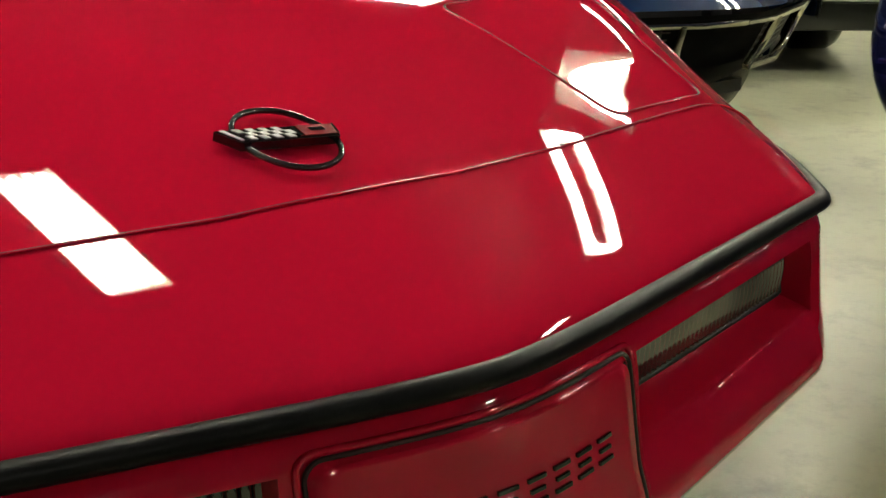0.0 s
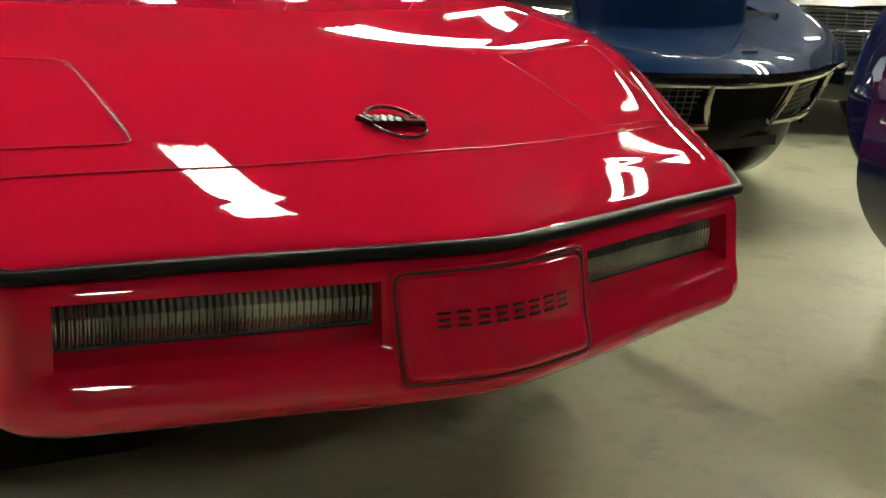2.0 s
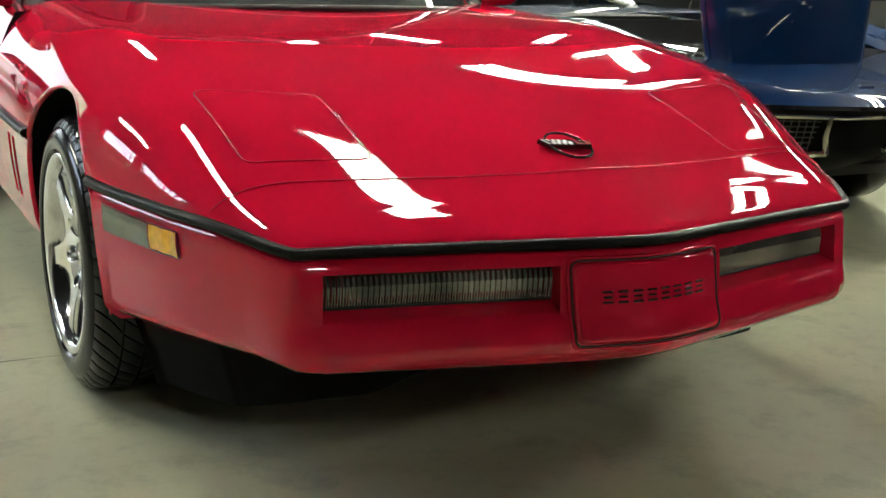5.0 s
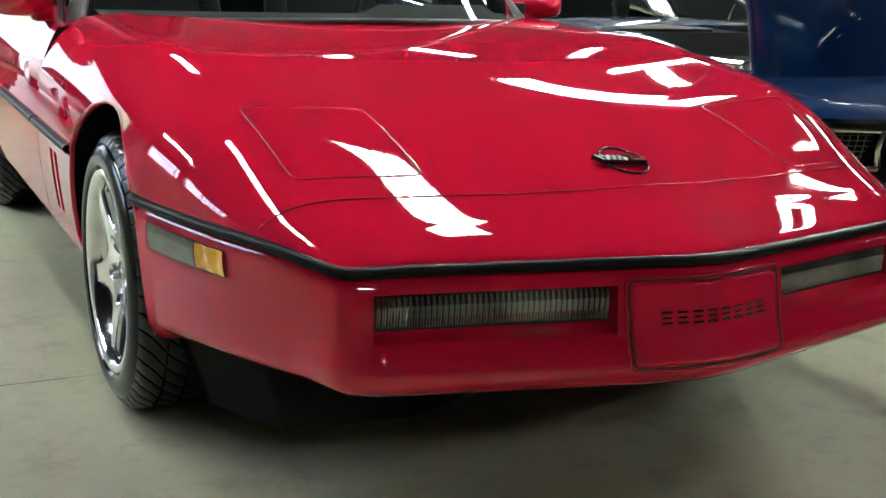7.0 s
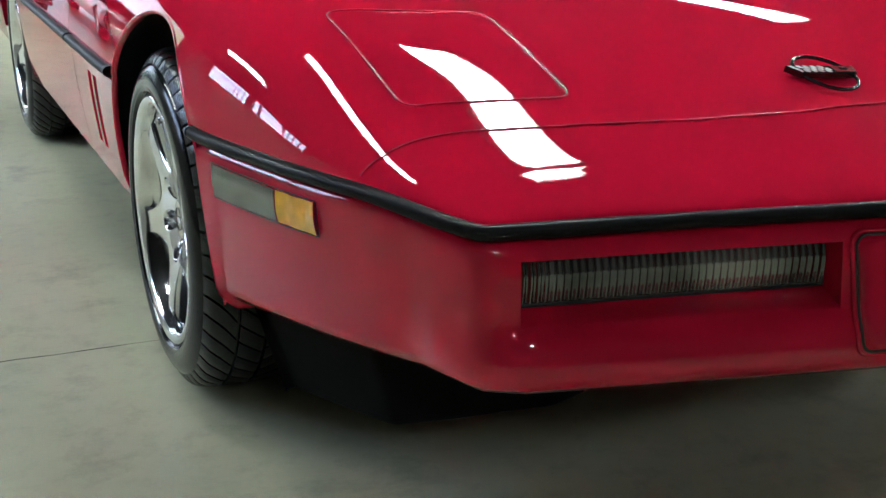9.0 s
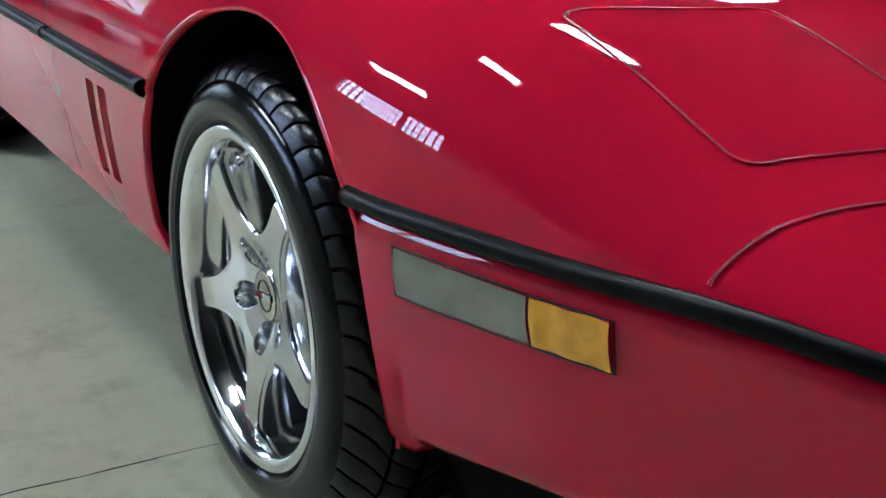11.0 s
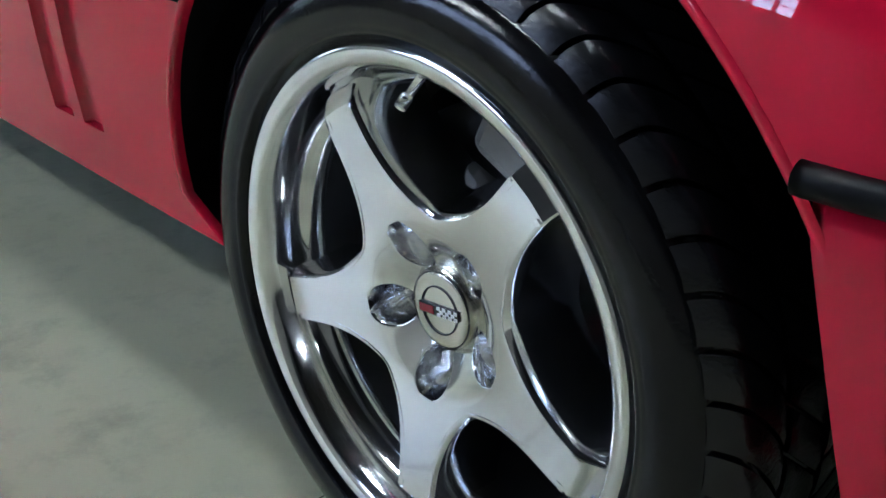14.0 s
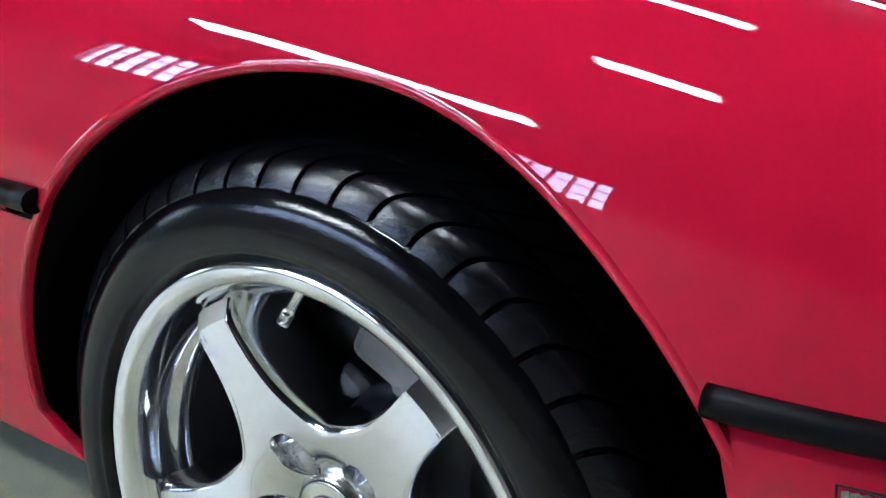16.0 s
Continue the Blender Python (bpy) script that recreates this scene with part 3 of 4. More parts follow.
def flank(car):
    """The sides behind the front wheels, with door, slots and rear wheel arch."""
    for sg in (-1, 1):
        def outer(y, z):
            lo, hi = .285, .56
            if z <= hi:
                k = (hi - z) / (hi - lo)
                return half_width(y) - .004 - .030 * k ** 1.8
            k = (z - hi) / (.86 - hi)
            return half_width(y) - .030 * k - .07 * k ** 3

        def sheet(name, ys, zs, keep=None, label="", shear=0):
            return grid(name, len(ys), len(zs), lambda i, j: (sg * outer(ys[i], zs[j]), ys[i] + shear * (zs[j] - .44), zs[j]), RED, parent=car, label=label, keep=keep)

        zs = list(np.linspace(.285, .54, 12))
        SL = .0
        ys = [.484, .500, .546, .570, .616, .675]
        lo = [j for j in range(12)]
        # lower flank up to the rub strip
        yb = list(np.linspace(.29, .49, 12))

        def front_edge(i, j):
            z = zs[j]
            y_arch = ARCH_Y + math.sqrt(max(ARCH_R ** 2 - (z - ARCH_Z) ** 2, 0)) if z > .33 else ARCH_Y + ARCH_R - (.33 - z) * 1.4
            y1 = ys[0] + SL * (z - .44)
            y = y_arch + (y1 - y_arch) * i / 11
            return sg * outer(y, z), y, z
        grid("front_wing_side", 12, 12, front_edge, RED, parent=car, label="red wing side behind the wheel")
        slot = lambda i, j: not (i in (1, 3) and 3 <= j <= 9)
        sl = sheet("slot_panel", ys, zs, slot, "red side panel with two slanted slots", SL)
        for i in (1, 3):
            def pocket(a, b):
                y0, y1 = ys[i], ys[i + 1]
                y = y0 if a < 2 else y1
                d = .011 if a in (1, 2) else 0
                z = zs[3] + (zs[10] - zs[3]) * b / 6
                return sg * (outer(y, z) - d), y + SL * (z - .44) + (.004 if a == 1 else -.004 if a == 2 else 0), z
            grid("slot", 4, 7, pocket, RED, parent=sl, label="recessed slanted vent slot")
            va = [pocket(a, 0) for a in range(4)]
            vb = [pocket(a, 6) for a in range(4)]
            for quad in (va, vb):
                part_mesh("slot_end", mesh_from("slot_end", quad, [(0, 1, 2, 3)], RED), sl)

        def lower(i, j):
            z = zs[j]
            y0 = ys[-1] + SL * (z - .44)
            y = y0 + (REAR_Y - .36 - y0) * i / 40
            return sg * outer(y, z), y, z
        grid("sill_panel", 41, 12, lower, RED, parent=car, label="red lower door and sill panel")
        # upper door and rear quarter
        zu = list(np.linspace(.575, .822, 14))
        sheet("door", list(np.linspace(COWL, 1.92, 30)), zu, None, "glossy red door")
        def door_top(i, j):
            y = COWL - .02 + (1.96 - COWL) * i / 24
            t = j / 6
            xo = outer(y, .822)
            return sg * (xo + (.665 - xo) * t), y, .822 + .022 * math.sin(t * math.pi / 2)
        grid("door_top", 25, 7, door_top, RED, parent=car, label="red door top")
        yq = list(np.linspace(1.92, 3.35, 60))
        zq = list(np.linspace(.3, .845, 26))

        def rear_in(i, j):
            return (yq[i] - REAR_Y) ** 2 + (zq[j] - .33) ** 2 < .38 ** 2

        def rear(i, j):
            y, z = yq[i], zq[j]
            if rear_in(i, j):
                d = math.hypot(y - REAR_Y, z - .33) or 1
                y, z = REAR_Y + (y - REAR_Y) * .38 / d, .33 + (z - .33) * .38 / d
            return sg * outer(y, z), y, z
        grid("rear_quarter", 60, 26, rear, RED, parent=car, label="red rear quarter", keep=lambda i, j: not all(rear_in(a, b) for a in (i, i + 1) for b in (j, j + 1)))
        seam("door_gap", [Vector((sg * (outer(.83, z) + .001), .83 + .10 * (z - .56), z)) for z in np.linspace(.30, .84, 20)], car, lips=False, width=.004)
        for ya, ybb in ((ARCH_Y + .302, .826), (.834, 1.92), (1.925, REAR_Y - .31)):
            tube("side_strip", [(sg * (half_width(y) + .003), y, .5625) for y in np.linspace(ya, ybb, 24)], .0118, RUBBER, car, "black rubber side strip", n=12, flat=1.2)
        tube("strip_backing", [(sg * (half_width(y) - .012), y, .5575) for y in np.linspace(ARCH_Y + .345, REAR_Y - .32, 24)], .019, RED, car, n=10)
        # dark underside behind the sill

        def belly(i, j):
            y = .33 + (REAR_Y - .7) * i / 10
            return sg * (outer(y, .285) - .004 - .16 * j / 3), y, .285 - .012 * min(j, 1)
        grid("sill_underside", 11, 4, belly, MATT, parent=car)
    bm = bmesh.new()
    box(bm, -.60, .60, -.45, 3.2, .19, .24)
    box(bm, -.72, -.60, .50, 1.95, .255, .275)
    box(bm, .60, .72, .50, 1.95, .255, .275)
    part("underbody", bm, MATT, car, "black underbody")
    # rear deck
    def deck(i, j):
        x, y = -.80 + 1.6 * j / 20, 2.0 + 1.36 * i / 12
        return x, y, .865 - .03 * (x / .8) ** 2
    grid("rear_deck", 13, 21, deck, RED, parent=car, label="red rear deck")
    def tail(i, j):
        return -.86 + 1.72 * j / 20, 3.355 + .03 * math.sin(i / 8 * math.pi), .3 + .56 * i / 8
    grid("tail_panel", 9, 21, tail, RED, parent=car)


def cabin(car):
    """Windscreen, dash, seats, steering wheel, mirrors."""
    base = lambda x: Vector((x, .44 + .50 * abs(x / .75) ** 2.2, .856 - .028 * (x / .75) ** 2))
    top = lambda x: Vector((x * .82, 1.05 + .22 * (x / .75) ** 2, 1.165 - .03 * (x / .75) ** 2))
    xs = list(np.linspace(-.74, .74, 33))
    wg = grid("windscreen", 33, 9, lambda i, j: base(xs[i]).lerp(top(xs[i]), j / 8) + Vector((0, -.03, .012)) * math.sin(math.pi * j / 8), CLEAR, parent=car, label="raked clear windscreen")
    wg.visible_shadow = False
    tube("screen_seal", [base(x) + Vector((0, -.012, .006)) for x in xs], .011, BLACK, car, "black windscreen seal")
    def cowl(i, j):
        p = base(xs[i])
        return p + Vector((0, -.055 + .05 * j / 3, -.012 + .010 * math.sin(j / 3 * math.pi)))
    grid("cowl_panel", 33, 4, cowl, BLACK, parent=car, label="black cowl grille below the windscreen")
    for sg in (-1, 1):
        tube("screen_pillar", [base(.755 * sg).lerp(top(.755 * sg), t) for t in np.linspace(-.04, 1, 8)], .022, BLACK, car, "black windscreen pillar", flat=1.3)
    tube("screen_header", [top(x) for x in xs], .025, BLACK, car)
    # dash
    def dash(i, j):
        x = -.70 + 1.4 * i / 24
        prof = ((.50, .80), (.70, .852), (.86, .865), (.96, .84), (.98, .76), (.97, .55))
        y, z = prof[j]
        return x, y + .10 * (x / .7) ** 2, z + (.028 if .15 < x < .60 and 1 < j < 4 else 0)
    grid("dash", 25, 6, dash, INTERIOR, parent=car, label="dark padded dashboard")
    bm = bmesh.new()
    box(bm, -.70, .70, .95, 2.1, .22, .26)
    part("cabin_floor", bm, BLACK, car)
    part("rear_bulkhead", box(bmesh.new(), -.74, .74, 2.02, 2.05, .26, .872), INTERIOR, car, "dark trim behind the seats", bevel=.01)
    for sx in (-.36, .36):
        def back(i, j):
            u, v = 2 * i / 16 - 1, j / 14
            wdt = .26 - .05 * v - (.10 if v > .82 else 0)
            return sx + u * wdt, 1.62 + .22 * v - .05 * (1 - u * u), .40 + .72 * v - .02 * u * u
        st = grid("seat_back", 17, 15, back, LEATHER, parent=car, label="dark leather seat with high back")
        def back2(i, j):
            p = back(i, j)
            return p[0], p[1] + .13, p[2]
        grid("seat_shell", 17, 15, back2, LEATHER, parent=st)
        tube("seat_edge", [back(0, j) for j in range(15)] + [back(i, 14) for i in range(17)] + [back(16, j) for j in range(14, -1, -1)], .045, LEATHER, st)
        bm = bmesh.new()
        box(bm, sx - .26, sx + .26, 1.12, 1.65, .28, .44)
        part("seat_cushion", bm, LEATHER, st, bevel=.04)
    ring = []
    m = pose(.37, 1.08, .82, 66)
    for a in np.linspace(0, 2 * math.pi, 33)[:-1]:
        ring.append(m @ Vector((.185 * math.cos(a), .185 * math.sin(a), 0)))
    sw = tube("steering_wheel", ring, .014, LEATHER, car, "dark steering wheel", closed=True)
    tube("column", [m @ Vector((0, 0, 0)), m @ Vector((0, .02, -.25))], .035, LEATHER, sw)
    for a in (radians(10), radians(170), radians(270)):
        tube("spoke", [m @ Vector((0, 0, 0)), m @ Vector((.18 * math.cos(a), .18 * math.sin(a), 0))], .016, LEATHER, sw)
    # door mirrors
    for sg in (-1, 1):
        c = Vector((sg * .885, 1.06, .888))
        def shell(i, j):
            a, t = 2 * math.pi * i / 24, j / 9
            f = math.sin(min(t * 1.25, 1) * math.pi / 2) ** .7
            ex = math.copysign(abs(math.cos(a)) ** .6, math.cos(a))
            ez = math.copysign(abs(math.sin(a)) ** .6, math.sin(a))
            return c + Vector((.092 * f * ex, -.10 + .15 * t, .050 * f * ez))
        mi = grid("door_mirror", 24, 10, shell, RED, close_u=True, parent=car, label="red door mirror housing")
        bm = bmesh.new()
        box(bm, -.083, .083, -.004, 0, -.042, .042, Matrix.Translation(c + Vector((0, .046, 0))))
        part("mirror_glass", bm, CHROME, mi, bevel=.003)
        bm = bmesh.new()
        box(bm, sg * .80, sg * .86, 1.02, 1.09, .825, .865)
        part("mirror_foot", bm, RED, mi, bevel=.01)
        bm = bmesh.new()
        box(bm, sg * .775, sg * .783, .98, 1.08, .83, .90)
        part("sail_panel", bm, BLACK, mi, bevel=.003)


def trim_lines(car):
    """Bonnet front gap, headlamp doors and wing gaps."""
    def path(pts, closed=False, n=90, r=.018):
        P = [Vector((a, b, 0)) for a, b in pts]
        if closed:
            P = P + [P[0]]
        out = []
        L = [0]
        for a, b in zip(P[:-1], P[1:]):
            L.append(L[-1] + (b - a).length)
        def at(d):
            d = d % L[-1] if closed else min(max(d, 0), L[-1])
            for k in range(len(P) - 1):
                if d <= L[k + 1]:
                    return P[k].lerp(P[k + 1], (d - L[k]) / (L[k + 1] - L[k]))
            return P[-1]
        for k in range(n):
            d = L[-1] * k / (n if closed else n - 1)
            q = sum((at(d + e) for e in np.linspace(-r, r, 7)), Vector()) / 7
            out.append(skin_point(station(q.x, q.y), q.x, .0006))
        return out
    half = [(.750, -.735), (.675, -.737), (.60, -.752), (.287, -.826), (.12, -.853)]
    seam("bonnet_gap", path([(-x, y) for x, y in half] + [(0, -.858)] + half[::-1], n=200), car)
    # headlamp doors, as plan corners
    for q in ([(-.657, -.676), (-.690, -.435), (-.441, -.478), (-.420, -.730)], [(.652, -.722), (.655, -.470), (.378, -.515), (.432, -.772)]):
        seam("headlamp_door_gap", path(q, True, 160, .022), car, True)


def badge(car):
    """Round badge on the nose: a dark ring crossed by a chequered bar."""
    c = Vector((-.018, -.778, hood_line(-.778) + .003))
    sl = math.atan((hood_line(-.75) - hood_line(-.81)) / .06)
    m = Matrix.Translation(c) @ Matrix.Rotation(sl, 4, "X")
    R = m @ Matrix.Rotation(radians(-8), 4, "Z")
    ring = []
    for a in np.linspace(0, 2 * math.pi, 65)[:-1]:
        f = 1 - .10 * math.cos(2 * a - .9)
        ring.append(R @ Vector((.0485 * f * math.cos(a) + .008, .0475 * f * math.sin(a), .004)))
    em = tube("nose_badge", ring, .0031, BADGE, car, "dark oval badge ring with chequered bar", closed=True, n=10)
    bm = bmesh.new()
    pr = [(-.0590, .0095), (-.0400, -.0125), (.0565, -.0105), (.0565, .0105)]
    k = len(pr)
    lo = [bm.verts.new(R @ Vector((x, y, .001))) for x, y in pr]
    hi = [bm.verts.new(R @ Vector((x, y, .0105))) for x, y in pr]
    bm.faces.new(hi)
    for i in range(k):
        bm.faces.new((lo[i], lo[(i + 1) % k], hi[(i + 1) % k], hi[i]))
    part("bar", bm, BADGE, em, bevel=.001)

    def field(name, quad, mat, z=.0108):
        v = [R @ Vector((x, y, z + d)) for d in (0, .0008) for x, y in quad]
        part_mesh(name, mesh_from(name, v, [(4, 5, 6, 7), (0, 1, 5, 4), (1, 2, 6, 5), (2, 3, 7, 6), (3, 0, 4, 7)], mat, False), em)
    field("tip_edge", [(-.0545, .0078), (-.0400, -.0095), (-.0372, -.0095), (-.0500, .0078)], WHITE)
    for r in range(3):
        for k in range(8):
            if (r + k) % 2 == 0:
                x, y = -.0345 + .0062 * k - .0042 * (r - 1), -.0092 + .0058 * r
                field("chequer", [(x, y), (x + .0062, y), (x + .0020, y + .0058), (x - .0042, y + .0058)], WHITE)
    field("band", [(.0168, -.0092), (.0196, -.0092), (.0160, .0082), (.0132, .0082)], CHROME)
    field("red_field", [(.0215, -.0085), (.0540, -.0080), (.0540, .0082), (.0180, .0082)], DEEP_RED)
    field("small_mark", [(.0300, -.0022), (.0440, -.0022), (.0425, .0025), (.0285, .0025)], BADGE, .0118)
    field("end_edge", [(.0545, -.0085), (.0562, -.0085), (.0562, .0088), (.0545, .0088)], CHROME)


BADGE = material("dark_chrome", (0.03, 0.02, 0.022), 0.12, 0.6, 0.5)
CLEARLENS = material("clear_ribbed_lens", (0.30, 0.30, 0.29), 0.12, 0.75, 0.8, vary=0.25, scale=25)
INTERIOR = material("dark_vinyl", (0.008, 0.009, 0.009), 0.7, vary=0.2, scale=20, bump=0.1, spec=0.12)
LEATHER = material("dark_leather", (0.007, 0.007, 0.008), 0.6, vary=0.3, scale=15, bump=0.15, spec=0.2)


# ---- wheels ----
def wheel(parent, m, spin=-33.5):
    """Local x points into the car; the lip's outer plane is x = 0, the axle z = 0."""
    rim = lathe("wheel", [(.012, .2365), (.004, .2360), (0, .2335), (-.001, .229), (.001, .2215), (.005, .2165), (.012, .2125), (.030, .2085), (.040, .2060), (.046, .2000), (.050, .1950), (.062, .1940)],
                ALUMINIUM, parent, "polished five-spoke alloy wheel", n=128)
    rim.matrix_basis = m
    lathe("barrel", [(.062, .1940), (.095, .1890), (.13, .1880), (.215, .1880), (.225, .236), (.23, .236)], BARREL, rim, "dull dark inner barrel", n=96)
    K = 40
    pts = []
    for s in range(5):
        mid = radians(spin) + s * 2 * math.pi / 5
        ca, sa = math.cos(mid), math.sin(mid)
        # half a spoke edge, from valley to tip, in the spoke's own axes (along, across)
        edge = []
        for t in np.linspace(0, 1, 16):
            edge.append((.0768 + .1292 * t, .0180 + .0378 * (1 - t) ** 3.2 + .0042 * t))
        tip = [(.2078, .0225), (.2092, .0)]
        half = edge + tip
        loop = [(al, -ac) for al, ac in half] + [(al, ac) for al, ac in half[::-1][1:]]
        for al, ac in loop:
            y = -(al * sa + ac * ca)
            z = al * ca - ac * sa
            pts.append((y, z))
    # soften
    for _ in range(2):
        n = len(pts)
        pts = [((pts[i - 1][0] + 2 * p[0] + pts[(i + 1) % n][0]) / 4, (pts[i - 1][1] + 2 * p[1] + pts[(i + 1) % n][1]) / 4) if math.hypot(*p) < .2 else p for i, p in enumerate(pts)]
    n = len(pts)
    HUB = .084

    def face_x(r):
        t = (r - HUB) / (.205 - HUB)
        return .024 - .012 * math.sin(min(max(t, 0), 1) * math.pi / 2) + .012 * max(0, t - .86) / .14
    rows = []
    for k in range(9):
        t = k / 8
        row = []
        for y, z in pts:
            r = math.hypot(y, z)
            rr = HUB + (r - .004 - HUB) * t
            row.append((face_x(rr), y / r * rr, z / r * rr))
        rows.append(row)
    for dr, dx in ((-.0062, .0002), (-.0050, .0008), (.0000, .0046), (.0008, .0062), (.0022, .014), (.0045, .035), (.008, .06), (.010, .075)):
        row = []
        for i, (y, z) in enumerate(pts):
            r = math.hypot(y, z)
            a, b = pts[i - 1], pts[(i + 1) % n]
            ny, nz = b[1] - a[1], -(b[0] - a[0])
            l = math.hypot(ny, nz) or 1
            if ny * y + nz * z < 0:
                ny, nz = -ny, -nz
            row.append((face_x(r) + dx, y + ny / l * dr, z + nz / l * dr))
        rows.append(row)
    star = grid("spokes", len(rows), n, lambda i, j: rows[i][j], ALUMINIUM, close_v=True, parent=rim, label="polished five-spoke star")
    star.data.set_sharp_from_angle(angle=radians(32))

    def hub(i, j):
        a = 2 * math.pi * i / 360
        t = j / 40
        r = .037 + (HUB - .037) * t
        da = (a - radians(spin) + math.pi / 5) % (2 * math.pi / 5) - math.pi / 5
        d = math.hypot((r * math.cos(da) - .0612) / .0228, r * math.sin(da) / .0188)
        q = min(max((1.04 - d) / .16, 0), 1)
        cone = .0240 + .0073 * (1 - t) + .016 * (1 - t) ** 1.6
        x = cone + (.066 - cone) * q * q * (3 - 2 * q)
        y, z = -r * math.sin(a), r * math.cos(a)
        return x, y, z
    grid("hub_bowl", 360, 41, hub, ALUMINIUM, close_u=True, parent=rim, label="polished hub with scalloped nut pockets")
    for s in range(5):
        a = radians(spin) + s * 2 * math.pi / 5
        nut = lathe("wheel_nut", [(.0645, .0), (.0645, .007), (.0652, .0085), (.09, .0085)], CHROME, rim, n=6, smooth=False)
        nut.matrix_basis = Matrix.Translation((0, -.062 * math.sin(a), .062 * math.cos(a)))
    cap = lathe("centre_cap", [(.020, 0), (.020, .036), (.0205, .0405), (.0215, .0415), (.024, .0422), (.024, .045), (.05, .045)], ALUMINIUM2, rim, "satin metal centre cap with badge", n=64)
    cap.matrix_basis = Matrix.Translation((.0165, 0, 0)) @ Matrix.Diagonal((1, .84, .84, 1))
    cr = [Vector((.0195, .026 * math.cos(a), .026 * math.sin(a))) for a in np.linspace(0, 2 * math.pi, 41)[:-1]]
    tube("cap_ring", cr, .0009, BLACK, cap, closed=True, n=6)
    gr = [Vector((.0215, .0412 * math.cos(a), .0412 * math.sin(a))) for a in np.linspace(0, 2 * math.pi, 61)[:-1]]
    tube("cap_groove", gr, .0009, BLACK, cap, closed=True, n=6)
    T = Matrix.Rotation(radians(-8), 4, "X")
    bm = bmesh.new()
    box(bm, .0175, .0198, -.030, .029, -.0055, .0055, T)
    part("cap_bar", bm, BADGE, cap, bevel=.0006)
    for r in range(3):
        for k in range(7):
            if (r + k) % 2 == 0:
                bm = bmesh.new()
                box(bm, .0168, .0176, -.029 + .0042 * k, -.0248 + .0042 * k, -.0051 + .0034 * r, -.0017 + .0034 * r, T)
                part("cap_chequer", bm, WHITE, cap)
    bm = bmesh.new()
    box(bm, .0168, .0176, .006, .027, -.0042, .0042, T)
    part("cap_field", bm, DEEP_RED, cap)
    va = radians(spin + 27)
    d = Vector((0, -math.sin(va), math.cos(va)))
    v = tube("valve", [d * .205 + Vector((.040, 0, 0)), d * .197 + Vector((.030, 0, 0)), d * .186 + Vector((.016, 0, 0))], .0042, CHROME, rim, "metal tyre valve", n=8)
    tube("valve_cap", [d * .190 + Vector((.021, 0, 0)), d * .183 + Vector((.012, 0, 0))], .0055, CHROME, v, n=8)
    # tyre
    crown = curve1([(.008, .2925), (.012, .2995), (.016, .3055), (.022, .3130), (.034, .3185), (.060, .3225), (.13, .3245), (.20, .3225), (.235, .3150), (.252, .300)])
    prof = [(.030, .222), (.010, .2345), (.0035, .2385), (-.0005, .2420), (-.0030, .2432), (-.0038, .2465), (-.0036, .2480), (-.0052, .2500), (-.0056, .2580), (-.0048, .2660), (-.0028, .2740), (.0004, .2810),
            (.0008, .2817), (.0024, .2845), (.0062, .2895), (.0112, .2940)]
    prof += [(x + .0035, crown(x) - .0070) for x in (.014, .018, .022, .030, .040, .060, .095, .13, .17, .20, .235, .246)] + [(.256, .28), (.254, .25), (.225, .225)]
    ty = lathe("tyre", prof, TYRE, rim, "glossy black low-profile tyre", n=180)
    NB = 50
    verts, faces = [], []

    def block(a0, a1, x0, x1, slant, bend, n=9, wide=.0):
        """One tread block, laid over the tyre's crown, its ends slanted and bent."""
        b, m = len(verts), 4
        for u in range(n + 1):
            f = u / n
            x = x0 + (x1 - x0) * f
            off = slant * (x - x0) * f ** bend
            r = crown(x)
            for v in range(m + 1):
                g = v / m
                aa = a0 + (a1 - a0) * g + off
                rim_ = min(f, 1 - f) * 2, min(g, 1 - g) * 2
                soft = .0014 * (max(0, 1 - rim_[0] / .10) + max(0, 1 - rim_[1] / .22))
                rr = r - soft
                verts.append((x, -rr * math.sin(aa), rr * math.cos(aa)))
        top = (n + 1) * (m + 1)
        for u in range(n + 1):
            f = u / n
            x = x0 + (x1 - x0) * f
            off = slant * (x - x0) * f ** bend
            r = crown(x) - .0085
            for a, s2 in ((a0 - .003, 0), (a1 + .003, 1)):
                verts.append((x + .002, -r * math.sin(a + off), r * math.cos(a + off)))
        idx = lambda u, v: b + u * (m + 1) + v
        low = lambda u, s2: b + top + 2 * u + s2
        for u in range(n):
            for v in range(m):
                faces.append((idx(u, v), idx(u, v + 1), idx(u + 1, v + 1), idx(u + 1, v)))
            faces.append((idx(u, 0), idx(u + 1, 0), low(u + 1, 0), low(u, 0)))
            faces.append((idx(u, m), low(u, 1), low(u + 1, 1), idx(u + 1, m)))
        for u in (0, n):
            faces.append(tuple(idx(u, v) for v in range(m + 1)) + (low(u, 1), low(u, 0)))
    w = 2 * math.pi / NB
    for k in range(NB):
        a = w * k
        block(a, a + w * .86, .0095, .062, 3.0, .6, 12)
        block(a + w * .45, a + w * 1.33, .068, .112, 2.6, .0)
        block(a + w * .1, a + w * .97, .118, .166, -2.6, .0)
        block(a + w * .3, a + w * 1.16, .172, .246, -1.6, .4)
    tm = mesh_from("tread", verts, faces, TREAD)
    tm.set_sharp_from_angle(angle=radians(38))
    part_mesh("tread", tm, ty, "chunky directional tread blocks")
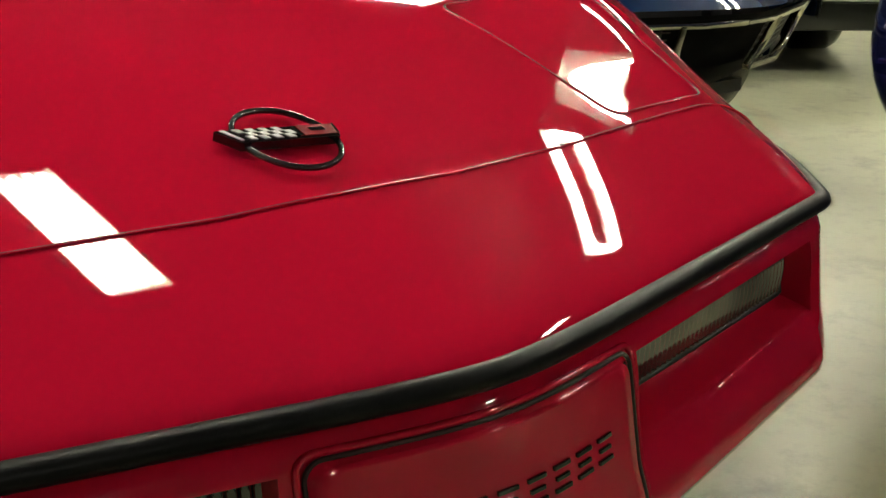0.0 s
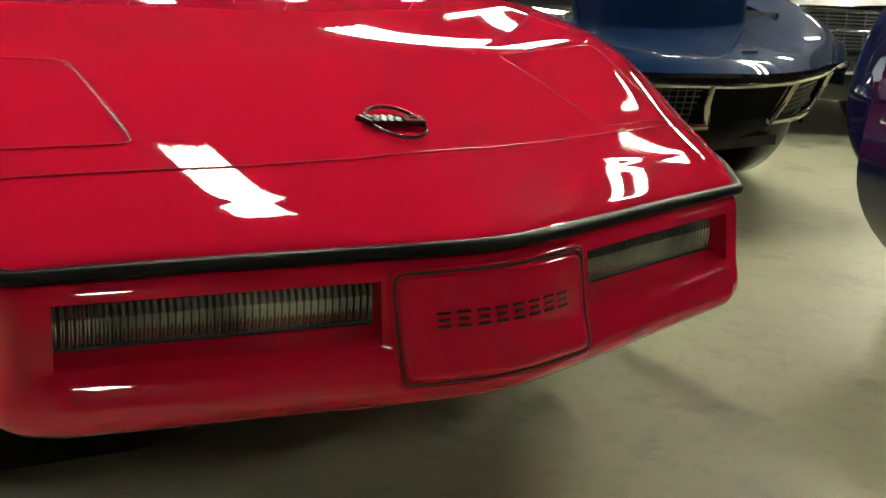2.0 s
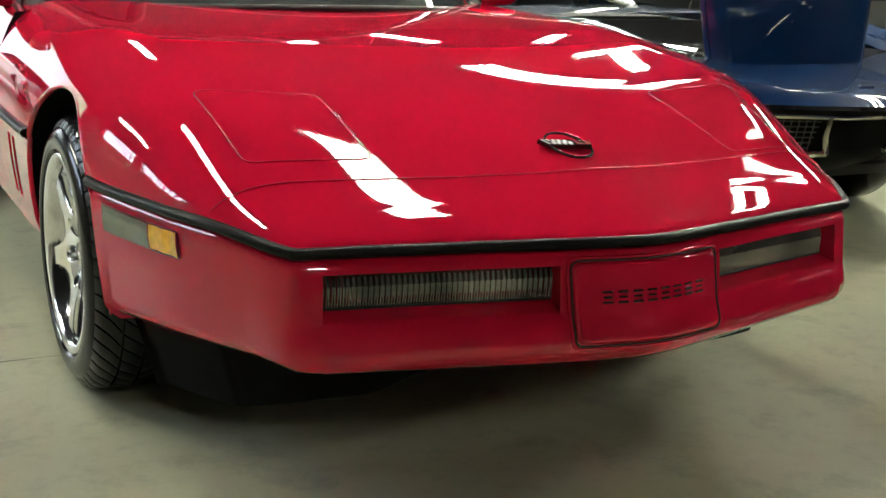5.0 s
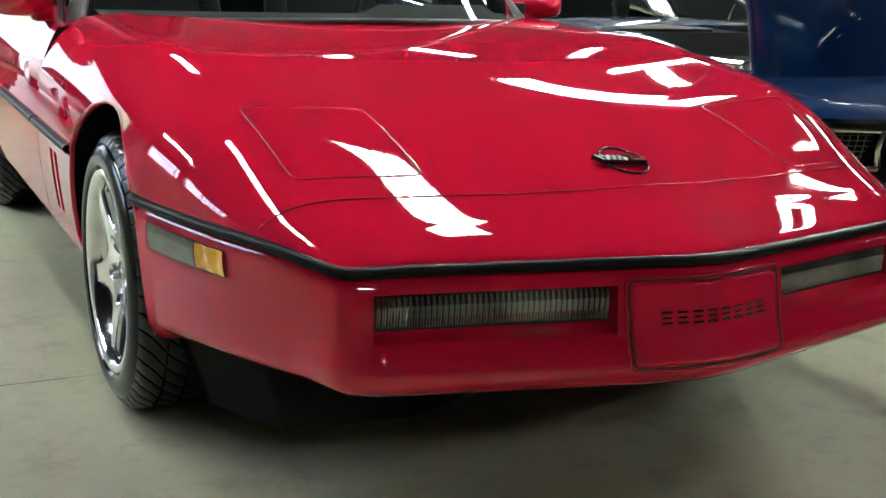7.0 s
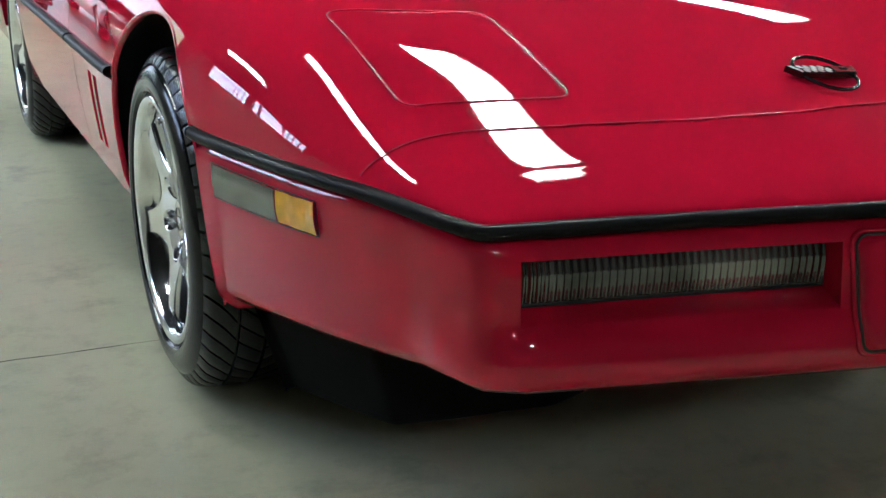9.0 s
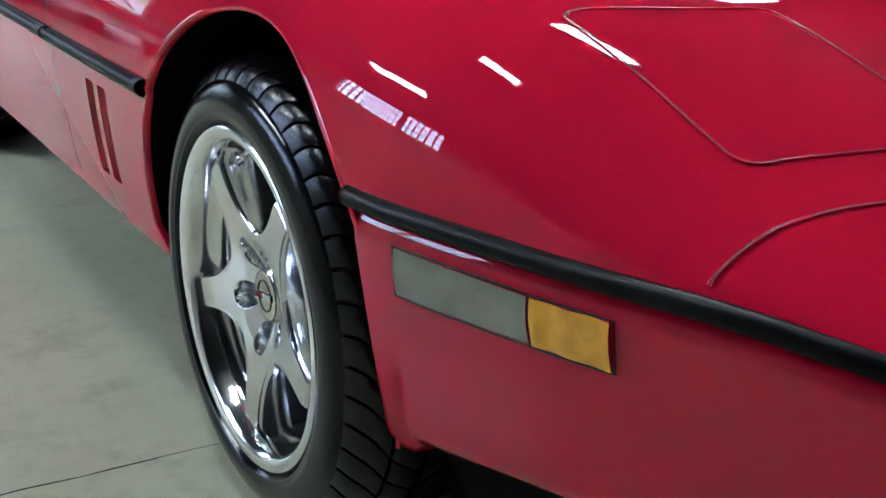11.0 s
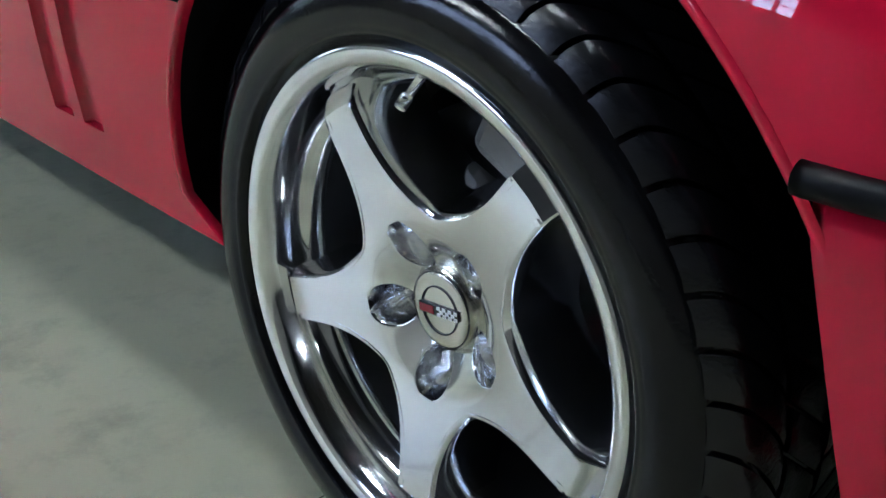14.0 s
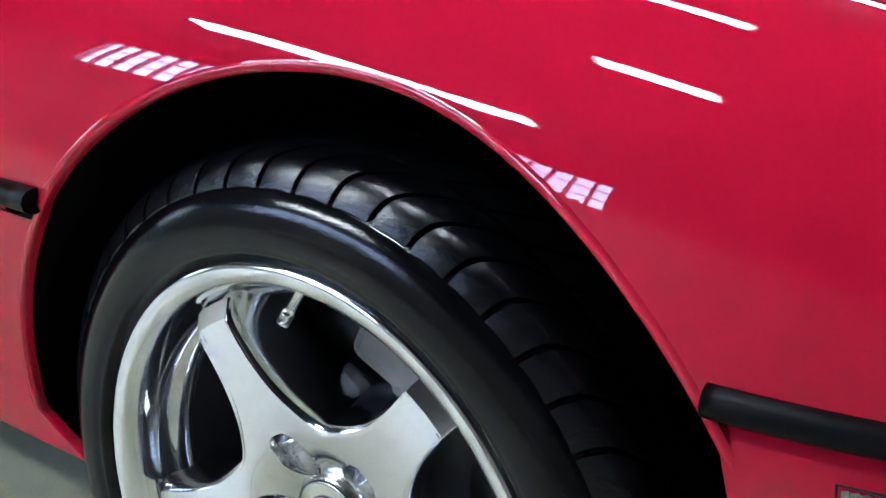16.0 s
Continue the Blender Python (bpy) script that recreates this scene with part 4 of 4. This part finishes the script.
    # worn raised sidewall lettering as plain dashes
    for k in range(26):
        if k % 9 in (7, 8):
            continue
        a = radians(150 - 4.6 * k)
        bm = bmesh.new()
        box(bm, -.0040, -.0010, -.0022, .0022, .2610, .2670, Matrix.Rotation(a, 4, "X"))
        part("sidewall_mark", bm, TYRE, ty)
    disc = lathe("brake_disc", [(.115, .06), (.115, .160), (.119, .164), (.138, .164), (.142, .160), (.142, .06)], CAST, rim, "grey steel brake disc", n=64)
    lathe("disc_hat", [(.075, .0), (.075, .078), (.08, .084), (.118, .086)], CAST, disc, n=48)
    bm = bmesh.new()
    box(bm, .088, .165, -.075, .075, .108, .178, Matrix.Rotation(radians(24), 4, "X"))
    part("brake_caliper", bm, CALIPER, rim, "pale cast brake caliper", bevel=.012)
    bm = bmesh.new()
    box(bm, .148, .152, -.17, .17, -.17, .17)
    part("backing_plate", bm, MATT, rim)
    return rim


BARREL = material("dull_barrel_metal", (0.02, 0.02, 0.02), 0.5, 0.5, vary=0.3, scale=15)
ALUMINIUM2 = material("satin_aluminium", (0.62, 0.60, 0.52), 0.25, 1.0, vary=0.05, scale=20)
CALIPER = material("cast_aluminium", (0.20, 0.195, 0.17), 0.6, 0.3, vary=0.15, scale=30)

red_car = empty("sports_car", label="glossy red wedge-nosed sports car with black rub strip", category="car")
wing_skin(red_car)
SKIN = bumper(red_car)
marker(red_car, SKIN)
arch_trim(red_car)
flank(red_car)
cabin(red_car)
trim_lines(red_car)
badge(red_car)
front_wheel = wheel(red_car, Matrix.Translation((-.871, 0, .3205)))


def more_wheel(m):
    """A further wheel on the same car, sharing the meshes."""
    made = {}
    for o in (front_wheel, *front_wheel.children_recursive):
        made[o] = o.copy()
        scene.collection.objects.link(made[o])
        made[o].parent = made.get(o.parent, o.parent)
    made[front_wheel].matrix_basis = m
    return made[front_wheel]


more_wheel(pose(-.871, REAR_Y, .3205, 140))
more_wheel(pose(.871, 0, .3205, 20, 0, 180))
more_wheel(pose(.871, REAR_Y, .3205, 75, 0, 180))

# ---- the other cars ----
def plain_wheel(x, y, r, parent, mat, side):
    w = lathe("wheel", [(0, .02), (0, r * .5), (-.012, r * .58), (-.016, r * .66), (.0, r * .68), (.15, r * .68)], mat, parent, n=48)
    w.matrix_basis = Matrix.Translation((x, y, r)) @ (pose(0, 0, 0, 0, 0, 180) if side > 0 else Matrix())
    lathe("tyre", [(.01, r * .66), (-.014, r * .7), (-.02, r * .84), (-.006, r * .96), (.02, r), (.18, r), (.2, r * .9), (.2, r * .66)], TYRE, w, n=48)
    return w


def hull(name, parent, mat, width, mid, crest, front, back, arc, low=.24, keep=None, nu=90, nv=61, corner=.75, tuck=.955, rise=0.0):
    """A car body: curves over its length y (0 at the nose) for half-width, centre height and wing crest."""
    def at(i, j):
        y0 = front + (back - front) * (i / (nu - 1)) ** 1.3
        v = 2 * j / (nv - 1) - 1
        a, w = abs(v), width(y0)
        zc, zf = mid(y0), crest(y0)
        sec = ((0, 0, zc), (.22, .38, zc), (.40, .66, (zc + zf) / 2), (.52, .80, zf), (.62, .92, zf - .05), (.74, 1.0, .58 if zf > .66 else zf - .06), (.88, .995 if tuck > .9 else .965, .42), (1, tuck, low + rise * max(0, 1 - (y0 - front) / .55) ** 2))
        for (a0, x0, z0), (a1, x1, z1) in zip(sec[:-1], sec[1:]):
            if a <= a1 + 1e-9:
                t = (a - a0) / (a1 - a0)
                x, z = x0 + (x1 - x0) * t, z0 + (z1 - z0) * t
                break
        k = max(0, 1 - (y0 - front) / .9)
        y = y0 + arc * min(abs(x) / corner, 1.2) ** 1.6 * k * k
        return Vector((math.copysign(x * w, v), y, z))
    pts = [[at(i, j) for j in range(nv)] for i in range(nu)]
    for _ in range(3):
        for row in pts:
            src = [p.copy() for p in row]
            for j in range(1, nv - 1):
                row[j] = (src[j - 1] + src[j] * 2 + src[j + 1]) / 4
    return grid(name, nu, nv, lambda i, j: pts[i][j], mat, parent=parent, keep=(lambda i, j: keep(pts[i][j])) if keep else None)


def arch_hole(p, ys, r=.36, z=.33):
    return not any((p.y - y) ** 2 + (p.z - z) ** 2 < r * r and abs(p.x) > .5 for y in ys)


def cabin_shell(parent, paint, y0, y1, w, z0, z1, roof=True, dark=True):
    """Pillars, roof and dark glass."""
    for sg in (-1, 1):
        tube("screen_pillar", [(sg * w, y0, z0), (sg * w * .8, y0 + .5, z1)], .022, CHROME2, parent, n=8)
    tube("screen_header", [(x, y0 + .5 + .03 * abs(x), z1) for x in np.linspace(-w * .8, w * .8, 9)], .022, CHROME2, parent, n=8)
    ws = grid("windscreen", 9, 5, lambda i, j: Vector((-w + 2 * w * i / 8, y0 - .14 * (1 - (i / 4 - 1) ** 2), z0)).lerp(Vector(((-w + 2 * w * i / 8) * .8, y0 + .5, z1)), j / 4), CLEAR, parent=parent)
    ws.visible_shadow = False
    if roof:
        def top(i, j):
            u, t = 2 * i / 12 - 1, j / 8
            return u * w * .8, y0 + .5 + (y1 - y0 - .5) * t, z1 + .03 * math.sin(math.pi * t) * (1 - u * u) - (z1 - z0) * max(0, t - .6) / .4 * .9
        grid("roof", 13, 9, top, paint, parent=parent)
    part("cabin_interior", box(bmesh.new(), -w * .85, w * .85, y0 + .25, y1 - .1, .3, z0 - .06), INTERIOR, parent)
    for sx in (-.36, .36):
        part("seat_back", box(bmesh.new(), sx - .24, sx + .24, y0 + 1.0, y0 + 1.16, .4, z0 + .2), LEATHER, parent, bevel=.05)
    ring = [pose(.36, y0 + .55, z0 + .0, 65) @ Vector((.19 * math.cos(a), .19 * math.sin(a), 0)) for a in np.linspace(0, 2 * math.pi, 25)[:-1]]
    tube("steering_wheel", ring, .013, LEATHER, parent, closed=True, n=6)


CHROME2 = material("aged_chrome", (0.55, 0.58, 0.55), 0.12, 1.0, vary=0.05, scale=8)
MESH = material("dull_grille_mesh", (0.16, 0.16, 0.14), 0.35, 1.0, vary=0.15, scale=20)
CREAM_CHROME = material("grille_chrome", (0.62, 0.60, 0.50), 0.16, 1.0, vary=0.05, scale=8)


def blue_coupe():
    car = empty("coupe", Matrix.Translation((2.02, .18, 0)), "dark blue vintage sports coupe with raised bonnet", "car", "parked cars")
    width = curve1([(0, .74), (.25, .83), (.9, .885), (1.6, .84), (2.4, .86), (3.4, .885), (4.3, .74)])
    mid = curve1([(0, .555), (.08, .595), (.5, .66), (1.0, .72), (1.55, .80), (2.5, .82), (3.4, .84), (4.3, .74)])
    crest = curve1([(0, .555), (.08, .612), (.4, .715), (.92, .81), (1.5, .77), (2.4, .79), (3.3, .86), (4.3, .74)])

    def keep(p):
        bay = abs(p.x) < .52 and .52 < p.y < 1.42 and p.z > .6
        cab = abs(p.x) < .66 and 1.75 < p.y < 2.9 and p.z > .6
        chin = p.y < .55 and p.z < .47
        return arch_hole(p, (.93, 3.42)) and not bay and not cab and not chin
    hull("body", car, BLUE, width, mid, crest, 0, 4.35, .24, .26, keep)
    # engine bay, raised bonnet
    bay = bmesh.new()
    box(bay, -.54, .54, .5, 1.44, .35, .38)
    part("engine_bay", bay, BLACK, car)
    for sg in (-1, 1):
        part("bay_wall", box(bmesh.new(), sg * .52, sg * .54, .5, 1.44, .38, .70), BLACK, car)
    part("bulkhead", box(bmesh.new(), -.54, .54, 1.42, 1.44, .38, .76), BLACK, car)
    part("engine_block", box(bmesh.new(), -.24, .24, .7, 1.35, .38, .62), CAST, car, bevel=.03)
    part("air_cleaner", box(bmesh.new(), -.2, .2, .85, 1.2, .62, .68), CHROME2, car, bevel=.03)
    H = Matrix.Translation((0, .50, .655)) @ Matrix.Rotation(radians(84), 4, "X")

    def hood(i, j):
        u, t = 2 * i / 24 - 1, j / 16
        bulge = .05 * math.exp(-(u / .45) ** 2) * min(1, t * 3 + .2) + .012 * (1 - u * u)
        w = .39 + .13 * t
        return H @ Vector((u * w, t * .95, bulge - .05 * max(0, abs(u) - .93) / .07))
    hd = grid("raised_bonnet", 25, 17, hood, BLUE, parent=car, label="dark blue bonnet standing open")
    grid("bonnet_lining", 25, 17, lambda i, j: Vector(hood(i, j)) + (H.to_3x3() @ Vector((0, 0, -.02))), BLACK, parent=hd)
    tube("bonnet_edge", [hood(0, j) for j in range(17)] + [hood(i, 16) for i in range(25)] + [hood(24, j) for j in range(16, -1, -1)], .011, BLUE, hd)
    # front face under the pointed nose

    def edge(x):
        return .24 * min(abs(x) / .62, 1.2) ** 1.6

    # a black sheet stands in for the shade under the nose's overhang
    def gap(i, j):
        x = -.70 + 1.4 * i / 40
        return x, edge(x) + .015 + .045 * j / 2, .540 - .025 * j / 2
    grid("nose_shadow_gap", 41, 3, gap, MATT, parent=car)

    def face(i, j):
        x = -.70 + 1.40 * i / 40
        return x, edge(x) + .095 + .085 * j / 6, .52 - .15 * j / 6
    grid("front_panel", 41, 7, face, MATT, parent=car)
    for sg in (-1, 1):
        xa, xb = .20 * sg, .66 * sg
        P = lambda x, z, d=0: Vector((x, edge(x) + .055 + (.52 - z) * .5 + d, z))
        g = tube("grille_frame", [P(0, .514), P(xa - .06 * sg, .512), P((xa + xb) / 2, .514), P(xb, .512), P(xb + .09 * sg, .505)], .013, CREAM_CHROME, car, "slim chrome grille surround", n=8)
        tube("frame_upright", [P(xa, .51), P(xa - .015 * sg, .44), P(xa - .05 * sg, .37)], .012, CREAM_CHROME, g, n=8)
        tube("frame_outer", [P(xb, .51), P(xb - .01 * sg, .44), P(xb - .06 * sg, .36)], .012, CREAM_CHROME, g, n=8)
        tube("frame_lower", [P(xa - .05 * sg, .37), P((xa + xb) / 2, .352), P(xb - .06 * sg, .36)], .013, CREAM_CHROME, g, n=8)
        for k in range(1, 17):
            x = xa + (xb - xa) * k / 17
            tube("grille_bar", [P(x, .505, .032), P(x - .03 * sg, .37, .032)], .0020, MESH, g, n=5)
        for k in range(1, 7):
            z = .51 - .0205 * k
            tube("grille_rail", [P(xa + (xb - xa) * t, z, .030) for t in np.linspace(0, 1, 6)], .0020, MESH, g, n=5)
        # bumper blades and lamp at the outer end
        bl = [P(xb - .05 * sg, .525, -.035), P(xb + .04 * sg, .528, -.03), P(xb + .12 * sg, .526, .03), P(xb + .155 * sg, .522, .14)]
        tube("bumper_blade", bl, .018, CHROME, car, "chrome bumper tip", n=8, flat=1.6)
        tube("bumper_lower", [P(xb + .02 * sg, .37), P(xb + .10 * sg, .40, .04), P(xb + .14 * sg, .44, .10)], .012, CHROME, car, n=8)
        q = [P(xb + .02 * sg, .50), P(xb + .085 * sg, .49, .04), P(xb + .06 * sg, .40, .04), P(xb, .37)]
        part_mesh("lamp_panel", mesh_from("lamp_panel", q, [(0, 1, 2, 3)], MATT, False), car)
        part("parking_lamp", box(bmesh.new(), -.03, .03, -.004, .006, -.02, .02, Matrix.Translation(P(xb + .07 * sg, .45, .015))), CLEARLENS, car, bevel=.004)
    part("nose_badge", box(bmesh.new(), -.035, .035, -.006, .006, -.004, .004, pose(0, .14, .612, 30)), CHROME, car, "small crossed chrome badge", bevel=.002)

    def valance(i, j):
        t = j / 8
        x = (-.70 + 1.4 * i / 40) * (1 - .10 * t)
        return x, edge(x) + .165 + .42 * t ** 1.4, .38 - .19 * t ** .8
    grid("valance", 41, 9, valance, MATT, parent=car)
    for sg in (-1, 1):
        for y in (.93, 3.42):
            plain_wheel(sg * .82, y, .325, car, CHROME2, sg)
        def well(i, j):
            a = math.pi * i / 16
            return sg * (.82 - .35 * j / 3), .93 - .37 * math.cos(a), .33 + .37 * math.sin(a)
        grid("wheel_well", 17, 4, well, BLACK, parent=car)
    part("underbody", box(bmesh.new(), -.6, .6, .5, 4.0, .2, .24), BLACK, car)
    cabin_shell(car, BLUE, 1.74, 3.1, .66, .80, 1.15, roof=False)
    return car


def saloon(name, m, paint, label, length=4.9, w=.93, grille=True, drop=0.0):
    """A square-nosed saloon of the sixties."""
    car = empty(name, m, label, "car", "parked cars")
    width = curve1([(0, w - .03), (.2, w), (length - .5, w), (length, w - .06)])
    mid = curve1([(0, .70 - drop), (.1, .76 - drop), (1.4, .87), (length - 1.3, .93), (length, .82)])
    crest = curve1([(0, .72 - drop), (.1, .77 - drop), (1.4, .86), (length - 1.3, .90), (length, .8)])
    hull("body", car, paint, width, mid, crest, 0, length, .05, .25, lambda p: arch_hole(p, (.85, length - 1.1)) and not (abs(p.x) < .72 and 1.5 < p.y < length - 1.2 and p.z > .7), nu=50, nv=41)
    part("nose_panel", box(bmesh.new(), -w + .06, w - .06, .02, .05, .28, .70 - drop), BLACK, car)
    part("front_bumper", box(bmesh.new(), -w, w, -.06, .03, .37 - drop, .46 - drop), CHROME2, car, "broad chrome front bumper", bevel=.02)
    part("valance", box(bmesh.new(), -w + .08, w - .08, -.0, .03, .20, .37 - drop), paint, car, bevel=.01)
    if grille:
        g = tube("grille_frame", [(-.60, -.01, .48 - drop), (.60, -.01, .48 - drop), (.60, -.01, .69 - drop), (-.60, -.01, .69 - drop)], .014, CHROME2, car, "chrome grille with fine bars", closed=True, n=6)
        for k in range(1, 12):
            z = .48 - drop + .0175 * k
            tube("grille_rail", [(-.6, -.004, z), (.6, -.004, z)], .0028 if k != 6 else .011, MESH if k != 6 else CHROME2, g, n=5)
        for k in range(1, 13):
            tube("grille_bar", [(-.6 + 1.2 * k / 13, .004, .48 - drop), (-.6 + 1.2 * k / 13, .004, .69 - drop)], .0022, MESH, g, n=5)
        for sg in (-1, 1):
            part("lamp_bezel", box(bmesh.new(), sg * .74 - .11, sg * .74 + .11, -.012, .03, .46 - drop, .71 - drop), CHROME2, car, bevel=.03)
            grid("headlamp", 13, 25, lambda i, j: (sg * .74 + .085 * math.sin(i / 12 * math.pi / 2) * math.cos(2 * math.pi * j / 24), -.012 - .03 * math.cos(i / 12 * math.pi / 2), .585 - drop + .085 * math.sin(i / 12 * math.pi / 2) * math.sin(2 * math.pi * j / 24)), CLEARLENS, parent=car, label="round glass headlamp")
    for sg in (-1, 1):
        for y in (.85, length - 1.1):
            plain_wheel(sg * (w - .05), y, .33, car, CHROME2, sg)
    part("underbody", box(bmesh.new(), -w + .2, w - .2, .3, length - .3, .2, .25), BLACK, car)
    cabin_shell(car, paint, 1.5, length - 1.0, .70, .90, 1.32)
    return car


def navy_car(m):
    """A round-nosed dark car."""
    car = empty("round_nosed_car", m, "very dark blue car with rounded nose", "car", "parked cars")
    width = curve1([(0, .58), (.05, .70), (.15, .81), (.35, .88), (1, .9), (3.8, .88), (4.4, .7)])
    mid = curve1([(0, .60), (.05, .68), (.25, .80), (1.0, .92), (3, .95), (4.4, .7)])
    crest = curve1([(0, .60), (.05, .70), (.25, .86), (.9, .92), (3, .95), (4.4, .7)])
    hull("body", car, NAVY, width, mid, crest, 0, 4.4, .16, .15, lambda p: arch_hole(p, (.95, 3.5)), nu=70, tuck=.72, rise=.24)

    def nose(i, j):
        x, t = -.58 + 1.16 * i / 24, j / 10
        return x, .16 * min(abs(x) / .75, 1.2) ** 1.6 * 1.0 - .03 * math.sin(math.pi * t) + .42 * max(0, t - .35) ** 2, .60 - .43 * t
    grid("nose_panel", 25, 11, nose, NAVY, parent=car)
    for sg in (-1, 1):
        for y in (.95, 3.5):
            plain_wheel(sg * .83, y, .33, car, CHROME2, sg)
    part("underbody", box(bmesh.new(), -.6, .6, .4, 4.0, .2, .25), MATT, car)
    cabin_shell(car, NAVY, 1.5, 3.4, .66, .92, 1.3)
    return car


blue_coupe()
saloon("saloon_car", pose(3.64, 1.72, 0, 0, 0, -38), DARK, "very dark green sixties saloon with chrome grille", drop=.04)
navy_car(pose(1.41, -1.12, 0, 0, 0, -90))
SILVER = material("silver_paint", (0.62, 0.64, 0.63), 0.35, 0.2, 1.0, vary=0.05)
ORANGE = material("orange_paint", (0.45, 0.14, 0.03), 0.35, 0, 1.0, vary=0.05)
PALE = material("pale_blue_paint", (0.55, 0.66, 0.75), 0.4, 0, 1.0, vary=0.05)
saloon("silver_saloon", Matrix.Translation((1.7, 6.3, 0)), SILVER, "silver sixties saloon parked in the next row")
saloon("orange_saloon", Matrix.Translation((4.3, 7.2, 0)), ORANGE, "orange-tan sixties saloon parked in the next row")
saloon("dark_saloon", Matrix.Translation((-.8, 6.6, 0)), DARK, "black sixties saloon with chrome bumper")
saloon("pale_saloon", Matrix.Translation((-3.4, 7.6, 0)), PALE, "pale blue sixties saloon by the open door")
